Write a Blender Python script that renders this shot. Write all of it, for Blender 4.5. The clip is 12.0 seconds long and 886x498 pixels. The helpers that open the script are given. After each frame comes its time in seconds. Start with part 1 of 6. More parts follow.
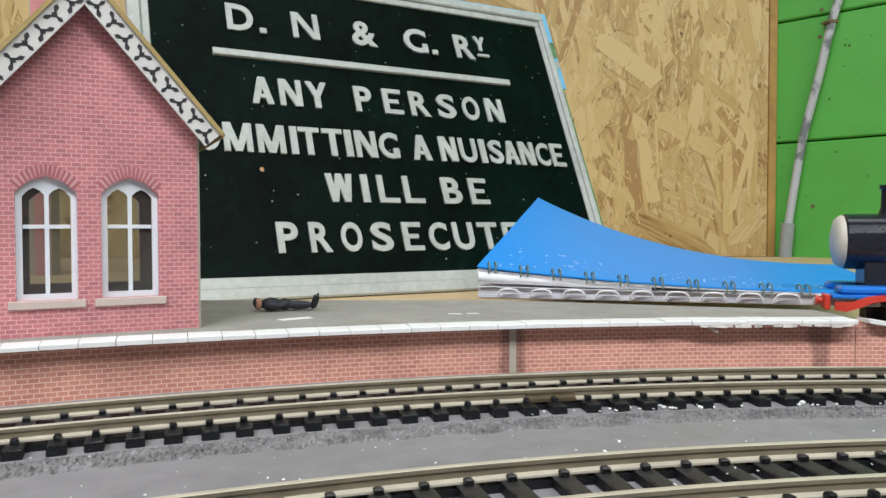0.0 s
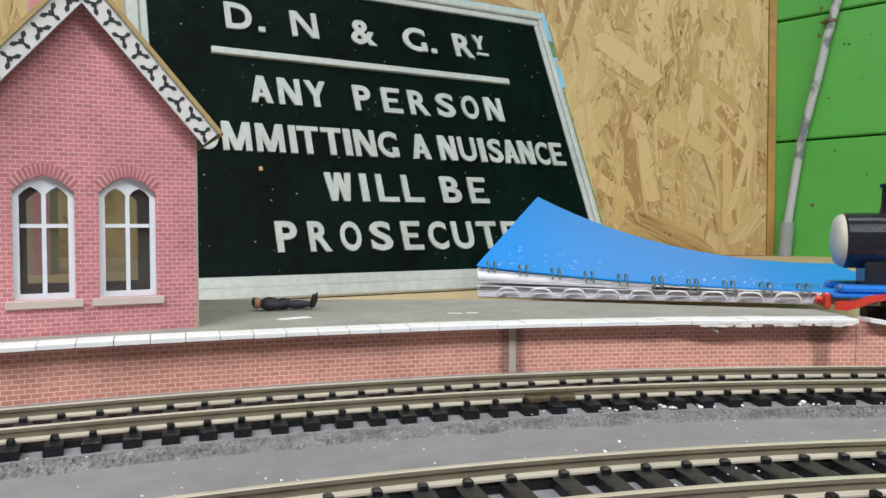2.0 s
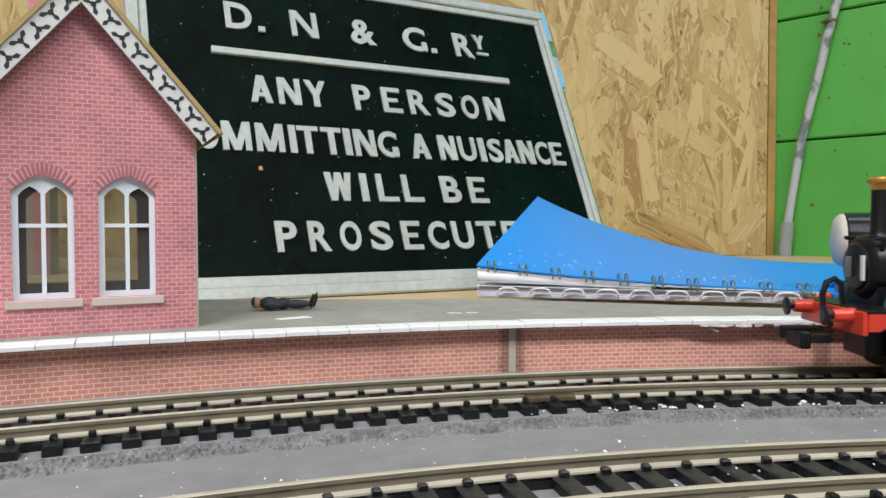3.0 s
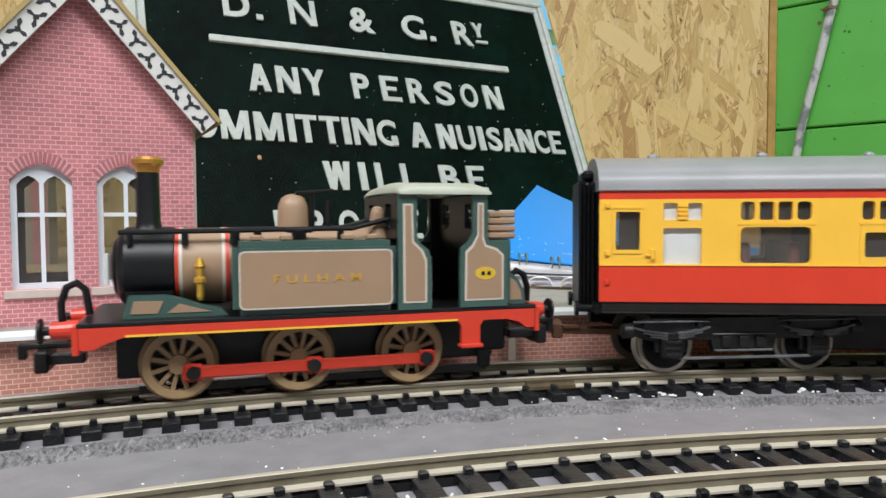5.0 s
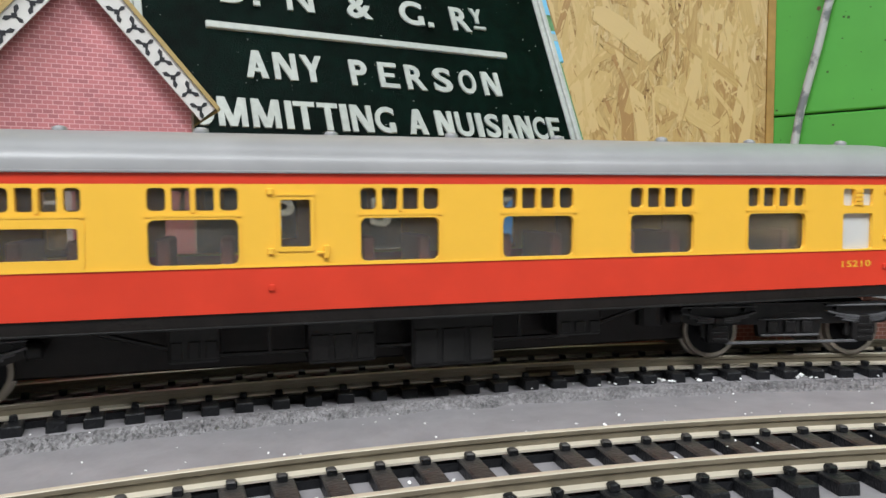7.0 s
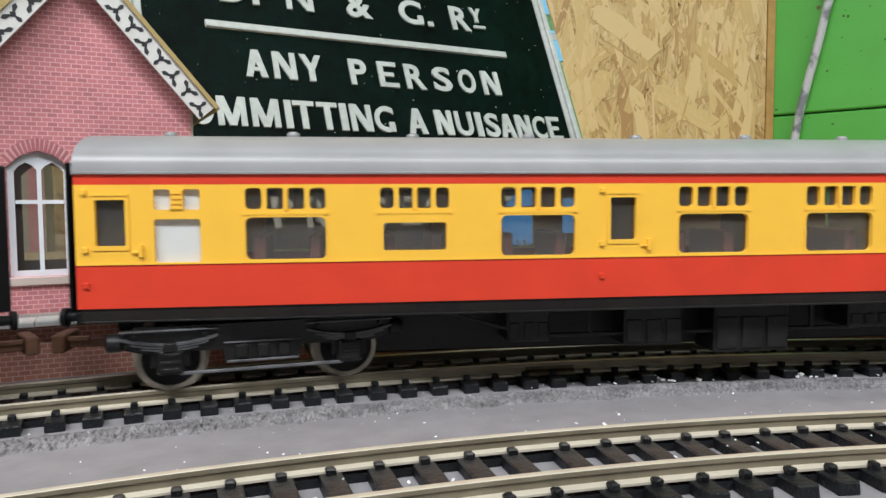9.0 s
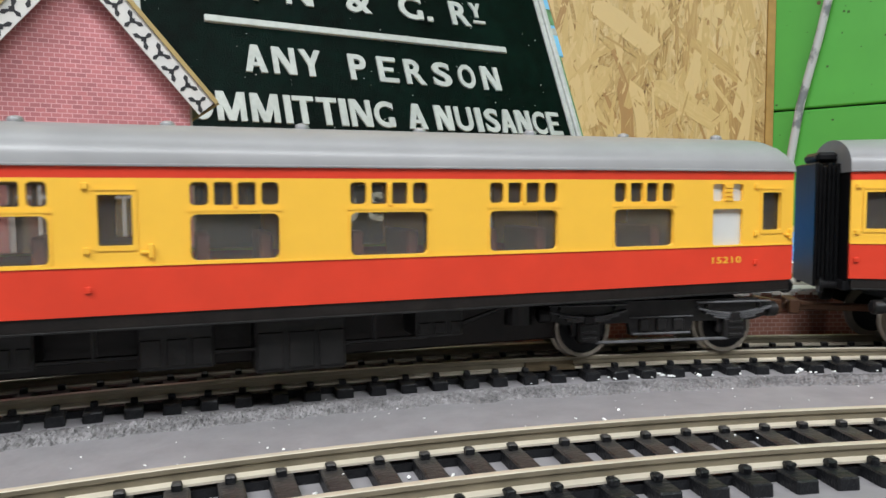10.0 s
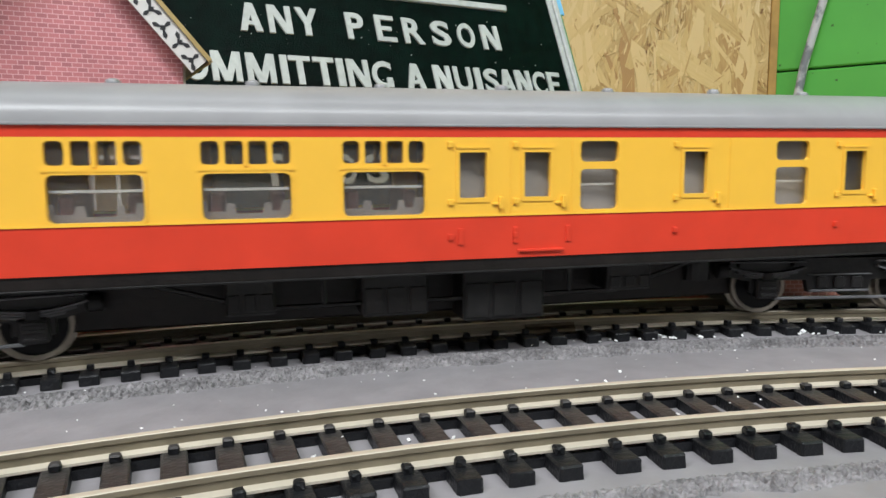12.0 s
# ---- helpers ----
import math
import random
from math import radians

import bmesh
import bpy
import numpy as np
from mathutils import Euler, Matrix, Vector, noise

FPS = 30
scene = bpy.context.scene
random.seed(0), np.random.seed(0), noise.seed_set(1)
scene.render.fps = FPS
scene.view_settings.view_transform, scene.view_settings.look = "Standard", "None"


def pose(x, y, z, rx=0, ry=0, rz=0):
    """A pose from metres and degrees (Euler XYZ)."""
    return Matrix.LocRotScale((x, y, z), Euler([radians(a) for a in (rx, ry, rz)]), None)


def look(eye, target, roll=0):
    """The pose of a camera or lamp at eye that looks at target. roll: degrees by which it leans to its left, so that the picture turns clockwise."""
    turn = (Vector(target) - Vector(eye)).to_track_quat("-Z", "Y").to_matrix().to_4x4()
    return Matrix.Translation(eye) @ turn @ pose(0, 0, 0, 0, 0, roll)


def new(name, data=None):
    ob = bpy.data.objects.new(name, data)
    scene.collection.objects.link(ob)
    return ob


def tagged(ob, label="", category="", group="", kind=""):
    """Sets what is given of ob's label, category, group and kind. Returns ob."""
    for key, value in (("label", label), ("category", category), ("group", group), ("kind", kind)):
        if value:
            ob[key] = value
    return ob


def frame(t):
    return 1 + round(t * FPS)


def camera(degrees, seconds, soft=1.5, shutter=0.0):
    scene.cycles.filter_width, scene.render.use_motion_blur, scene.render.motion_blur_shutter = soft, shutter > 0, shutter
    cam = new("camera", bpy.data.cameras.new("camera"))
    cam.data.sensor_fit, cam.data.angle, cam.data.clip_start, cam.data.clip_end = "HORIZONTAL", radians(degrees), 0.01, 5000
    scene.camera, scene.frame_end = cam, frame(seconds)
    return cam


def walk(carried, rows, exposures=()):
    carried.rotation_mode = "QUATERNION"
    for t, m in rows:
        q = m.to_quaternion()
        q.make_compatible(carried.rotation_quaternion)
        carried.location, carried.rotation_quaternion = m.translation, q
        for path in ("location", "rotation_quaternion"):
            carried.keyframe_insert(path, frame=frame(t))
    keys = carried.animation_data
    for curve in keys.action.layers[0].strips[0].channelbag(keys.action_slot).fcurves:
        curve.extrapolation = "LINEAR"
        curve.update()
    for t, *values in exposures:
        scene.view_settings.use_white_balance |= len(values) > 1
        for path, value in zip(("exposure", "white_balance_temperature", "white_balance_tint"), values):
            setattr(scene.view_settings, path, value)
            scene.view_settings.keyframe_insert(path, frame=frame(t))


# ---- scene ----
# The camera stands on the layout's board, turning its view slowly downwards.
K = 0.001          # the plan below is written in millimetres
cam = camera(62.45, 12.0, 1.5, 0.15)


def view(yaw, pitch, roll, x, y, z):
    y0, p0 = radians(yaw), radians(pitch)
    eye = Vector((x, y, 40.5 + z)) * K
    way = Vector((math.sin(y0) * math.cos(p0), math.cos(y0) * math.cos(p0), -math.sin(p0)))
    return look(eye, eye + way, -roll)


walk(cam, [
    (0.0, view(-.039, 1.67, .10, -.12, -1.0, .05)), (0.5, view(-.03, 1.68, .11, -.12, -.9, .06)),
    (1.0, view(-.02, 1.725, .13, -.10, -.6, .07)), (1.5, view(-.01, 1.73, .125, -.06, -.45, .06)),
    (2.0, view(.01, 1.737, .126, -.06, -.2, .04)), (2.5, view(.014, 1.735, .126, -.04, -.07, 0)),
    (3.0, view(.01, 1.75, .13, -.02, 0, 0)), (3.8, view(.035, 2.10, .16, -.1, .08, -.07)),
    (5.0, view(.086, 2.595, .212, -.225, .15, -.14)), (5.5, view(.112, 2.65, .26, -.36, .12, -.13)),
    (6.0, view(.20, 3.032, .286, -.6, 0, -.14)), (6.5, view(.227, 3.50, .302, -.664, .06, -.13)),
    (7.0, view(.25, 3.61, .335, -.71, .07, -.134)), (8.0, view(.265, 3.64, .345, -.69, .18, -.15)),
    (9.0, view(.28, 3.66, .343, -.68, .317, -.17)), (9.5, view(.31, 3.91, .324, -.74, .39, -.18)),
    (10.0, view(.31, 4.01, .315, -.75, .38, -.2)), (10.5, view(.307, 4.18, .297, -.72, .55, -.23)),
    (11.0, view(.32, 4.77, .29, -.71, 1.12, -.3)), (11.5, view(.345, 5.49, .35, -.77, 1.75, -.57)),
    (12.0, view(.363, 6.893, .408, -.84, 2.925, -.88))],
    [(0, .05), (3, .05), (4.6, .14), (5.4, .2), (7, .19), (12, .22)])

# ---- light: tubes on the ceiling of the layout room ----
world = bpy.data.worlds.new("room_air")
scene.world = world
world.use_nodes = True
world.node_tree.nodes["Background"].inputs[0].default_value = (0.92, 0.97, 1.0, 1)
world.node_tree.nodes["Background"].inputs[1].default_value = 0.02


def tube_lamp(x, y, z, length, watts, turn):
    data = bpy.data.lights.new("tube", "AREA")
    data.shape, data.size, data.size_y = "RECTANGLE", length, 0.16
    data.energy, data.color = watts, (0.93, 0.97, 1.0)
    ob = new("tube_light", data)
    ob.matrix_basis = pose(x, y, z, 0, 0, turn)


tube_lamp(-0.75, -0.88, 1.5, 1.5, 46, 0)
tube_lamp(0.95, -0.95, 1.5, 1.5, 34, 0)
tube_lamp(0.1, 0.42, 1.5, 1.5, 4, 0)


# ---- materials ----
def mat(name, color, rough=0.6, metal=0.0, var=0.12, scale=300.0, bump=0.0, bscale=None, spec=0.5, coat=0.0):
    """A painted or moulded surface: colour broken up at two scales, with fine relief."""
    m = bpy.data.materials.new(name)
    m.use_nodes = True
    nt = m.node_tree
    b = nt.nodes["Principled BSDF"]
    b.inputs["Roughness"].default_value, b.inputs["Metallic"].default_value = rough, metal
    b.inputs["Specular IOR Level"].default_value = spec
    b.inputs["Coat Weight"].default_value = coat
    tc = nt.nodes.new("ShaderNodeTexCoord")
    n1, n2 = nt.nodes.new("ShaderNodeTexNoise"), nt.nodes.new("ShaderNodeTexNoise")
    n1.inputs["Scale"].default_value, n1.inputs["Detail"].default_value = scale, 4
    n2.inputs["Scale"].default_value, n2.inputs["Detail"].default_value = scale / 9, 3
    add = nt.nodes.new("ShaderNodeMath")
    add.operation = "ADD"
    ramp = nt.nodes.new("ShaderNodeMapRange")
    ramp.inputs["From Min"].default_value, ramp.inputs["From Max"].default_value = 0.6, 1.4
    ramp.inputs["To Min"].default_value, ramp.inputs["To Max"].default_value = 1 - var, 1 + var
    mul = nt.nodes.new("ShaderNodeVectorMath")
    mul.operation = "SCALE"
    mul.inputs[0].default_value = color
    for n in (n1, n2):
        nt.links.new(tc.outputs["Object"], n.inputs["Vector"])
    nt.links.new(n1.outputs[0], add.inputs[0])
    nt.links.new(n2.outputs[0], add.inputs[1])
    nt.links.new(add.outputs[0], ramp.inputs[0])
    nt.links.new(ramp.outputs[0], mul.inputs["Scale"])
    nt.links.new(mul.outputs[0], b.inputs["Base Color"])
    if bump:
        n3, bp = nt.nodes.new("ShaderNodeTexNoise"), nt.nodes.new("ShaderNodeBump")
        n3.inputs["Scale"].default_value, n3.inputs["Detail"].default_value = bscale or scale * 3, 5
        bp.inputs["Strength"].default_value, bp.inputs["Distance"].default_value = bump, 0.0006
        nt.links.new(tc.outputs["Object"], n3.inputs["Vector"])
        nt.links.new(n3.outputs[0], bp.inputs["Height"])
        nt.links.new(bp.outputs[0], b.inputs["Normal"])
    return m


def brick_mat(name, c1, c2, mortar, width, height, axes, stain=None):
    """Printed brick paper. axes: which object coordinates run along the courses and up."""
    m = bpy.data.materials.new(name)
    m.use_nodes = True
    nt = m.node_tree
    b = nt.nodes["Principled BSDF"]
    b.inputs["Roughness"].default_value = 0.62
    b.inputs["Specular IOR Level"].default_value = 0.35
    tc, sep, com = (nt.nodes.new(k) for k in ("ShaderNodeTexCoord", "ShaderNodeSeparateXYZ", "ShaderNodeCombineXYZ"))
    nt.links.new(tc.outputs["UV" if axes == "uv" else "Object"], sep.inputs[0])
    nt.links.new(sep.outputs[0], com.inputs[0])
    nt.links.new(sep.outputs[1 if axes == "uv" else 2], com.inputs[1])
    br = nt.nodes.new("ShaderNodeTexBrick")
    br.offset = 0.5
    br.inputs["Color1"].default_value, br.inputs["Color2"].default_value = (*c1, 1), (*c2, 1)
    br.inputs["Mortar"].default_value = (*mortar, 1)
    br.inputs["Scale"].default_value = 1.0
    br.inputs["Mortar Size"].default_value = height * 0.11
    br.inputs["Mortar Smooth"].default_value = 0.3
    br.inputs["Bias"].default_value = -0.25
    br.inputs["Brick Width"].default_value, br.inputs["Row Height"].default_value = width, height
    nt.links.new(com.outputs[0], br.inputs["Vector"])
    n = nt.nodes.new("ShaderNodeTexNoise")
    n.inputs["Scale"].default_value, n.inputs["Detail"].default_value = 60, 4
    nt.links.new(tc.outputs["Object"], n.inputs["Vector"])
    rg = nt.nodes.new("ShaderNodeMapRange")
    rg.inputs["From Min"].default_value, rg.inputs["From Max"].default_value = 0.3, 0.7
    rg.inputs["To Min"].default_value, rg.inputs["To Max"].default_value = 0.86, 1.12
    nt.links.new(n.outputs[0], rg.inputs[0])
    mul = nt.nodes.new("ShaderNodeVectorMath")
    mul.operation = "SCALE"
    nt.links.new(br.outputs["Color"], mul.inputs[0])
    nt.links.new(rg.outputs[0], mul.inputs["Scale"])
    last = mul
    for at in stain or ():
        d = nt.nodes.new("ShaderNodeMath")
        d.operation = "SUBTRACT"
        d.inputs[1].default_value = at
        nt.links.new(sep.outputs[0], d.inputs[0])
        ab = nt.nodes.new("ShaderNodeMath")
        ab.operation = "ABSOLUTE"
        nt.links.new(d.outputs[0], ab.inputs[0])
        wob = nt.nodes.new("ShaderNodeMath")
        wob.operation = "MULTIPLY_ADD"
        wob.inputs[1].default_value = .006
        nt.links.new(n.outputs[0], wob.inputs[0])
        nt.links.new(ab.outputs[0], wob.inputs[2])
        mr = nt.nodes.new("ShaderNodeMapRange")
        mr.inputs["From Min"].default_value, mr.inputs["From Max"].default_value = .0055, .0072
        mr.inputs["To Min"].default_value, mr.inputs["To Max"].default_value = .5, 1
        nt.links.new(wob.outputs[0], mr.inputs[0])
        m2 = nt.nodes.new("ShaderNodeVectorMath")
        m2.operation = "SCALE"
        nt.links.new(last.outputs[0], m2.inputs[0])
        nt.links.new(mr.outputs[0], m2.inputs["Scale"])
        last = m2
    nt.links.new(last.outputs[0], b.inputs["Base Color"])
    return m


def osb_mat():
    """Oriented strand board: stretched flakes, each with its own tone and lean."""
    m = bpy.data.materials.new("osb")
    m.use_nodes = True
    nt = m.node_tree
    b = nt.nodes["Principled BSDF"]
    b.inputs["Roughness"].default_value = 0.55
    tc = nt.nodes.new("ShaderNodeTexCoord")
    warp = nt.nodes.new("ShaderNodeTexNoise")
    warp.inputs["Scale"].default_value, warp.inputs["Detail"].default_value = 22, 3
    nt.links.new(tc.outputs["Object"], warp.inputs["Vector"])
    off = nt.nodes.new("ShaderNodeVectorMath")
    off.operation = "MULTIPLY_ADD"
    off.inputs[1].default_value = (0.008, 0.008, 0.008)
    nt.links.new(warp.outputs["Color"], off.inputs[0])
    nt.links.new(tc.outputs["Object"], off.inputs[2])

    def flakes(turn, sx, sz):
        mp = nt.nodes.new("ShaderNodeMapping")
        mp.vector_type = "TEXTURE"
        mp.inputs["Rotation"].default_value = (0, radians(turn), 0)
        mp.inputs["Scale"].default_value = (1 / sx, .1, 1 / sz)
        nt.links.new(off.outputs[0], mp.inputs[0])
        v = nt.nodes.new("ShaderNodeTexVoronoi")
        v.inputs["Scale"].default_value = 1.0
        nt.links.new(mp.outputs[0], v.inputs["Vector"])
        g = nt.nodes.new("ShaderNodeTexNoise")
        g.inputs["Scale"].default_value, g.inputs["Detail"].default_value, g.inputs["Roughness"].default_value = 4.0, 5, .7
        mg = nt.nodes.new("ShaderNodeMapping")
        mg.inputs["Scale"].default_value = (2.2, 1, .35)
        nt.links.new(mp.outputs[0], mg.inputs[0])
        nt.links.new(mg.outputs[0], g.inputs["Vector"])
        sp = nt.nodes.new("ShaderNodeSeparateColor")
        nt.links.new(v.outputs["Color"], sp.inputs[0])
        mix = nt.nodes.new("ShaderNodeMath")
        mix.operation = "MULTIPLY_ADD"
        mix.inputs[1].default_value = .36
        half = nt.nodes.new("ShaderNodeMath")
        half.operation = "MULTIPLY"
        half.inputs[1].default_value = .66
        nt.links.new(g.outputs[0], half.inputs[0])
        nt.links.new(sp.outputs[0], mix.inputs[0])
        nt.links.new(half.outputs[0], mix.inputs[2])
        return mix.outputs[0], sp.outputs[1], sp.outputs[2]

    a, ha, _ = flakes(12, 170, 34)
    b2, hb, _ = flakes(-48, 150, 44)
    c, hc, _ = flakes(66, 160, 40)
    pick = nt.nodes.new("ShaderNodeTexVoronoi")
    pick.inputs["Scale"].default_value = 38
    nt.links.new(off.outputs[0], pick.inputs["Vector"])
    sep = nt.nodes.new("ShaderNodeSeparateColor")
    nt.links.new(pick.outputs["Color"], sep.inputs[0])

    def choose(x, y, edge):
        gt = nt.nodes.new("ShaderNodeMath")
        gt.operation = "GREATER_THAN"
        gt.inputs[1].default_value = edge
        nt.links.new(sep.outputs[0], gt.inputs[0])
        m2 = nt.nodes.new("ShaderNodeMix")
        nt.links.new(gt.outputs[0], m2.inputs[0])
        nt.links.new(x, m2.inputs[2])
        nt.links.new(y, m2.inputs[3])
        return m2.outputs[0]

    val = choose(choose(a, b2, .5), c, .8)
    hgt = choose(choose(ha, hb, .5), hc, .8)

    def over(x, y, gate, edge):
        gt = nt.nodes.new("ShaderNodeMath")
        gt.operation = "GREATER_THAN"
        gt.inputs[1].default_value = edge
        nt.links.new(gate, gt.inputs[0])
        m2 = nt.nodes.new("ShaderNodeMix")
        nt.links.new(gt.outputs[0], m2.inputs[0])
        nt.links.new(x, m2.inputs[2])
        nt.links.new(y, m2.inputs[3])
        return m2.outputs[0]

    # long broad strands lying over the chips
    for turn, sx, sz, edge in ((5, 62, 11, .55), (-14, 40, 9, .66), (38, 34, 9, .78), (-62, 30, 8, .84)):
        v2, h2, gate = flakes(turn, sx, sz)
        val, hgt = over(val, v2, gate, edge), over(hgt, h2, gate, edge)
    # dark pits between the chips
    pit = nt.nodes.new("ShaderNodeTexNoise")
    pit.inputs["Scale"].default_value, pit.inputs["Detail"].default_value = 85, 3
    nt.links.new(tc.outputs["Object"], pit.inputs["Vector"])
    pr = nt.nodes.new("ShaderNodeMapRange")
    pr.inputs["From Min"].default_value, pr.inputs["From Max"].default_value = 0.63, 0.72
    pr.inputs["To Min"].default_value, pr.inputs["To Max"].default_value = 0, -0.22
    nt.links.new(pit.outputs[0], pr.inputs[0])
    dk = nt.nodes.new("ShaderNodeMath")
    dk.operation = "ADD"
    nt.links.new(val, dk.inputs[0])
    nt.links.new(pr.outputs[0], dk.inputs[1])
    val = dk.outputs[0]
    ramp = nt.nodes.new("ShaderNodeValToRGB")
    e = ramp.color_ramp.elements
    e[0].position, e[0].color = 0.26, (0.17, 0.085, 0.028, 1)
    e[1].position, e[1].color = 0.74, (0.70, 0.55, 0.31, 1)
    for pos, col in ((0.33, (0.35, 0.21, 0.07, 1)), (0.40, (0.46, 0.31, 0.12, 1)), (0.52, (0.54, 0.385, 0.165, 1))):
        k = e.new(pos)
        k.color = col
    nt.links.new(val, ramp.inputs[0])
    nt.links.new(ramp.outputs[0], b.inputs["Base Color"])
    bp = nt.nodes.new("ShaderNodeBump")
    bp.inputs["Strength"].default_value, bp.inputs["Distance"].default_value = 0.6, 0.002
    nt.links.new(hgt, bp.inputs["Height"])
    nt.links.new(bp.outputs[0], b.inputs["Normal"])
    return m


def strand_mat(chips=False):
    """One pressed wood strand: its own tone, fine grain along its length, a few dark flecks."""
    m = bpy.data.materials.new("wood_chips" if chips else "wood_strand")
    m.use_nodes = True
    nt = m.node_tree
    b = nt.nodes["Principled BSDF"]
    b.inputs["Roughness"].default_value = 0.5
    tc, info, mp, g, add, ramp = (nt.nodes.new("ShaderNode" + k) for k in ("TexCoord", "NewGeometry" if chips else "ObjectInfo", "Mapping", "TexNoise", "Math", "ValToRGB"))
    mp.inputs["Scale"].default_value = (330, 330, 34)
    g.inputs["Scale"].default_value, g.inputs["Detail"].default_value, g.inputs["Roughness"].default_value = 1.0, 4, .6
    add.operation = "MULTIPLY_ADD"
    add.inputs[1].default_value = .55
    nt.links.new(tc.outputs["Object"], mp.inputs[0])
    nt.links.new(mp.outputs[0], g.inputs["Vector"])
    nt.links.new(g.outputs[0], add.inputs[0])
    nt.links.new(info.outputs["Random Per Island" if chips else "Random"], add.inputs[2])
    e = ramp.color_ramp.elements
    e[0].position, e[0].color = 0.33, (0.40, 0.235, 0.09, 1)
    e[1].position, e[1].color = 0.98, (0.66, 0.49, 0.235, 1)
    for pos, col in ((0.40, (0.46, 0.30, 0.115, 1)), (0.52, (0.54, 0.375, 0.15, 1)), (0.78, (0.60, 0.435, 0.185, 1))):
        k = e.new(pos)
        k.color = col
    nt.links.new(add.outputs[0], ramp.inputs[0])
    nt.links.new(ramp.outputs[0], b.inputs["Base Color"])
    bp = nt.nodes.new("ShaderNodeBump")
    bp.inputs["Strength"].default_value, bp.inputs["Distance"].default_value = 0.35, 0.001
    nt.links.new(g.outputs[0], bp.inputs["Height"])
    nt.links.new(bp.outputs[0], b.inputs["Normal"])
    return m


def patchy(name, c1, c2, scale, edge):
    """Old paint worn through in ragged patches to a second colour."""
    m = bpy.data.materials.new(name)
    m.use_nodes = True
    nt = m.node_tree
    b = nt.nodes["Principled BSDF"]
    b.inputs["Roughness"].default_value = 0.5
    tc, n1, ramp = nt.nodes.new("ShaderNodeTexCoord"), nt.nodes.new("ShaderNodeTexNoise"), nt.nodes.new("ShaderNodeValToRGB")
    n1.inputs["Scale"].default_value, n1.inputs["Detail"].default_value = scale, 5
    e = ramp.color_ramp.elements
    e[0].position, e[0].color = edge - .02, (*c1, 1)
    e[1].position, e[1].color = edge + .03, (*c2, 1)
    nt.links.new(tc.outputs["Object"], n1.inputs["Vector"])
    nt.links.new(n1.outputs[0], ramp.inputs[0])
    nt.links.new(ramp.outputs[0], b.inputs["Base Color"])
    return m


def glass_mat(name, tint, veil):
    """Thin clear plastic glazing: mostly see-through, a little dusty, with a gloss."""
    m = bpy.data.materials.new(name)
    m.use_nodes = True
    nt = m.node_tree
    out = nt.nodes["Material Output"]
    tr, gl, df = (nt.nodes.new(k) for k in ("ShaderNodeBsdfTransparent", "ShaderNodeBsdfGlossy", "ShaderNodeBsdfDiffuse"))
    tr.inputs[0].default_value = (*tint, 1)
    gl.inputs["Roughness"].default_value = 0.08
    df.inputs[0].default_value = (0.46, 0.43, 0.40, 1)
    m1, m2, fr = nt.nodes.new("ShaderNodeMixShader"), nt.nodes.new("ShaderNodeMixShader"), nt.nodes.new("ShaderNodeFresnel")
    m1.inputs[0].default_value = veil
    nt.links.new(tr.outputs[0], m1.inputs[1])
    nt.links.new(df.outputs[0], m1.inputs[2])
    nt.links.new(fr.outputs[0], m2.inputs[0])
    nt.links.new(m1.outputs[0], m2.inputs[1])
    nt.links.new(gl.outputs[0], m2.inputs[2])
    nt.links.new(m2.outputs[0], out.inputs[0])
    return m


M_GREY = mat("grey_board_paint", (0.236, 0.224, 0.235), 0.55, var=0.2, scale=160, bump=0.2)
M_GRIT = mat("grey_grit", (0.19, 0.181, 0.186), 0.95, var=0.7, scale=1300, bump=1.0, bscale=1400)
M_PLY = mat("plywood", (0.60, 0.44, 0.25), 0.6, var=0.12, scale=40)
M_RAIL = mat("nickel_rail", (0.59, 0.535, 0.435), 0.42, 0.35, var=0.15, scale=220)
M_WEB = mat("tarnished_rail_side", (0.235, 0.20, 0.14), 0.5, 0.35, var=0.3, scale=180)
M_SLEEPER = mat("sleeper_plastic", (0.0088, 0.0092, 0.0108), 0.40, var=0.4, scale=500, bump=0.5, spec=0.28)
M_SLEEPER_IN = mat("dusty_sleeper", (0.030, 0.027, 0.0265), 0.5, var=0.7, scale=500, bump=0.4)
M_JOINER = mat("rusty_joiner", (0.09, 0.065, 0.035), 0.6, 0.3, var=0.6, scale=400)
M_FLECK = mat("white_flecks", (0.8, 0.8, 0.8), 0.7)
M_OSB = osb_mat()
M_STRAND = strand_mat()
M_CHIP = strand_mat(True)
M_GREEN = mat("green_wall_paint", (0.095, 0.42, 0.07), 0.45, var=0.12, scale=14)
M_PIPE = patchy("pipe_paint", (0.50, 0.52, 0.57), (0.19, 0.21, 0.24), 24, .545)
M_SCREW = mat("rusty_screw", (0.15, 0.11, 0.05), 0.6, var=0.4)
M_ROOM = mat("room_white", (0.20, 0.20, 0.20), 0.7)
M_FLOOR = mat("room_floor", (0.12, 0.11, 0.10), 0.7)
M_BRICK_H = brick_mat("station_brick_paper", (0.57, 0.205, 0.22), (0.40, 0.145, 0.165), (0.72, 0.40, 0.41), 0.0023, 0.00112, "xz")
M_BRICK_P = brick_mat("platform_brick_paper", (0.58, 0.255, 0.19), (0.47, 0.185, 0.14), (0.74, 0.50, 0.42), 0.0024, 0.00118, "uv", (0.2228, 0.3135))
M_BED = mat("arch_mortar", (0.60, 0.33, 0.34), 0.7)
M_ARCH = mat("arch_brick", (0.42, 0.135, 0.15), 0.65, var=0.2, scale=400)
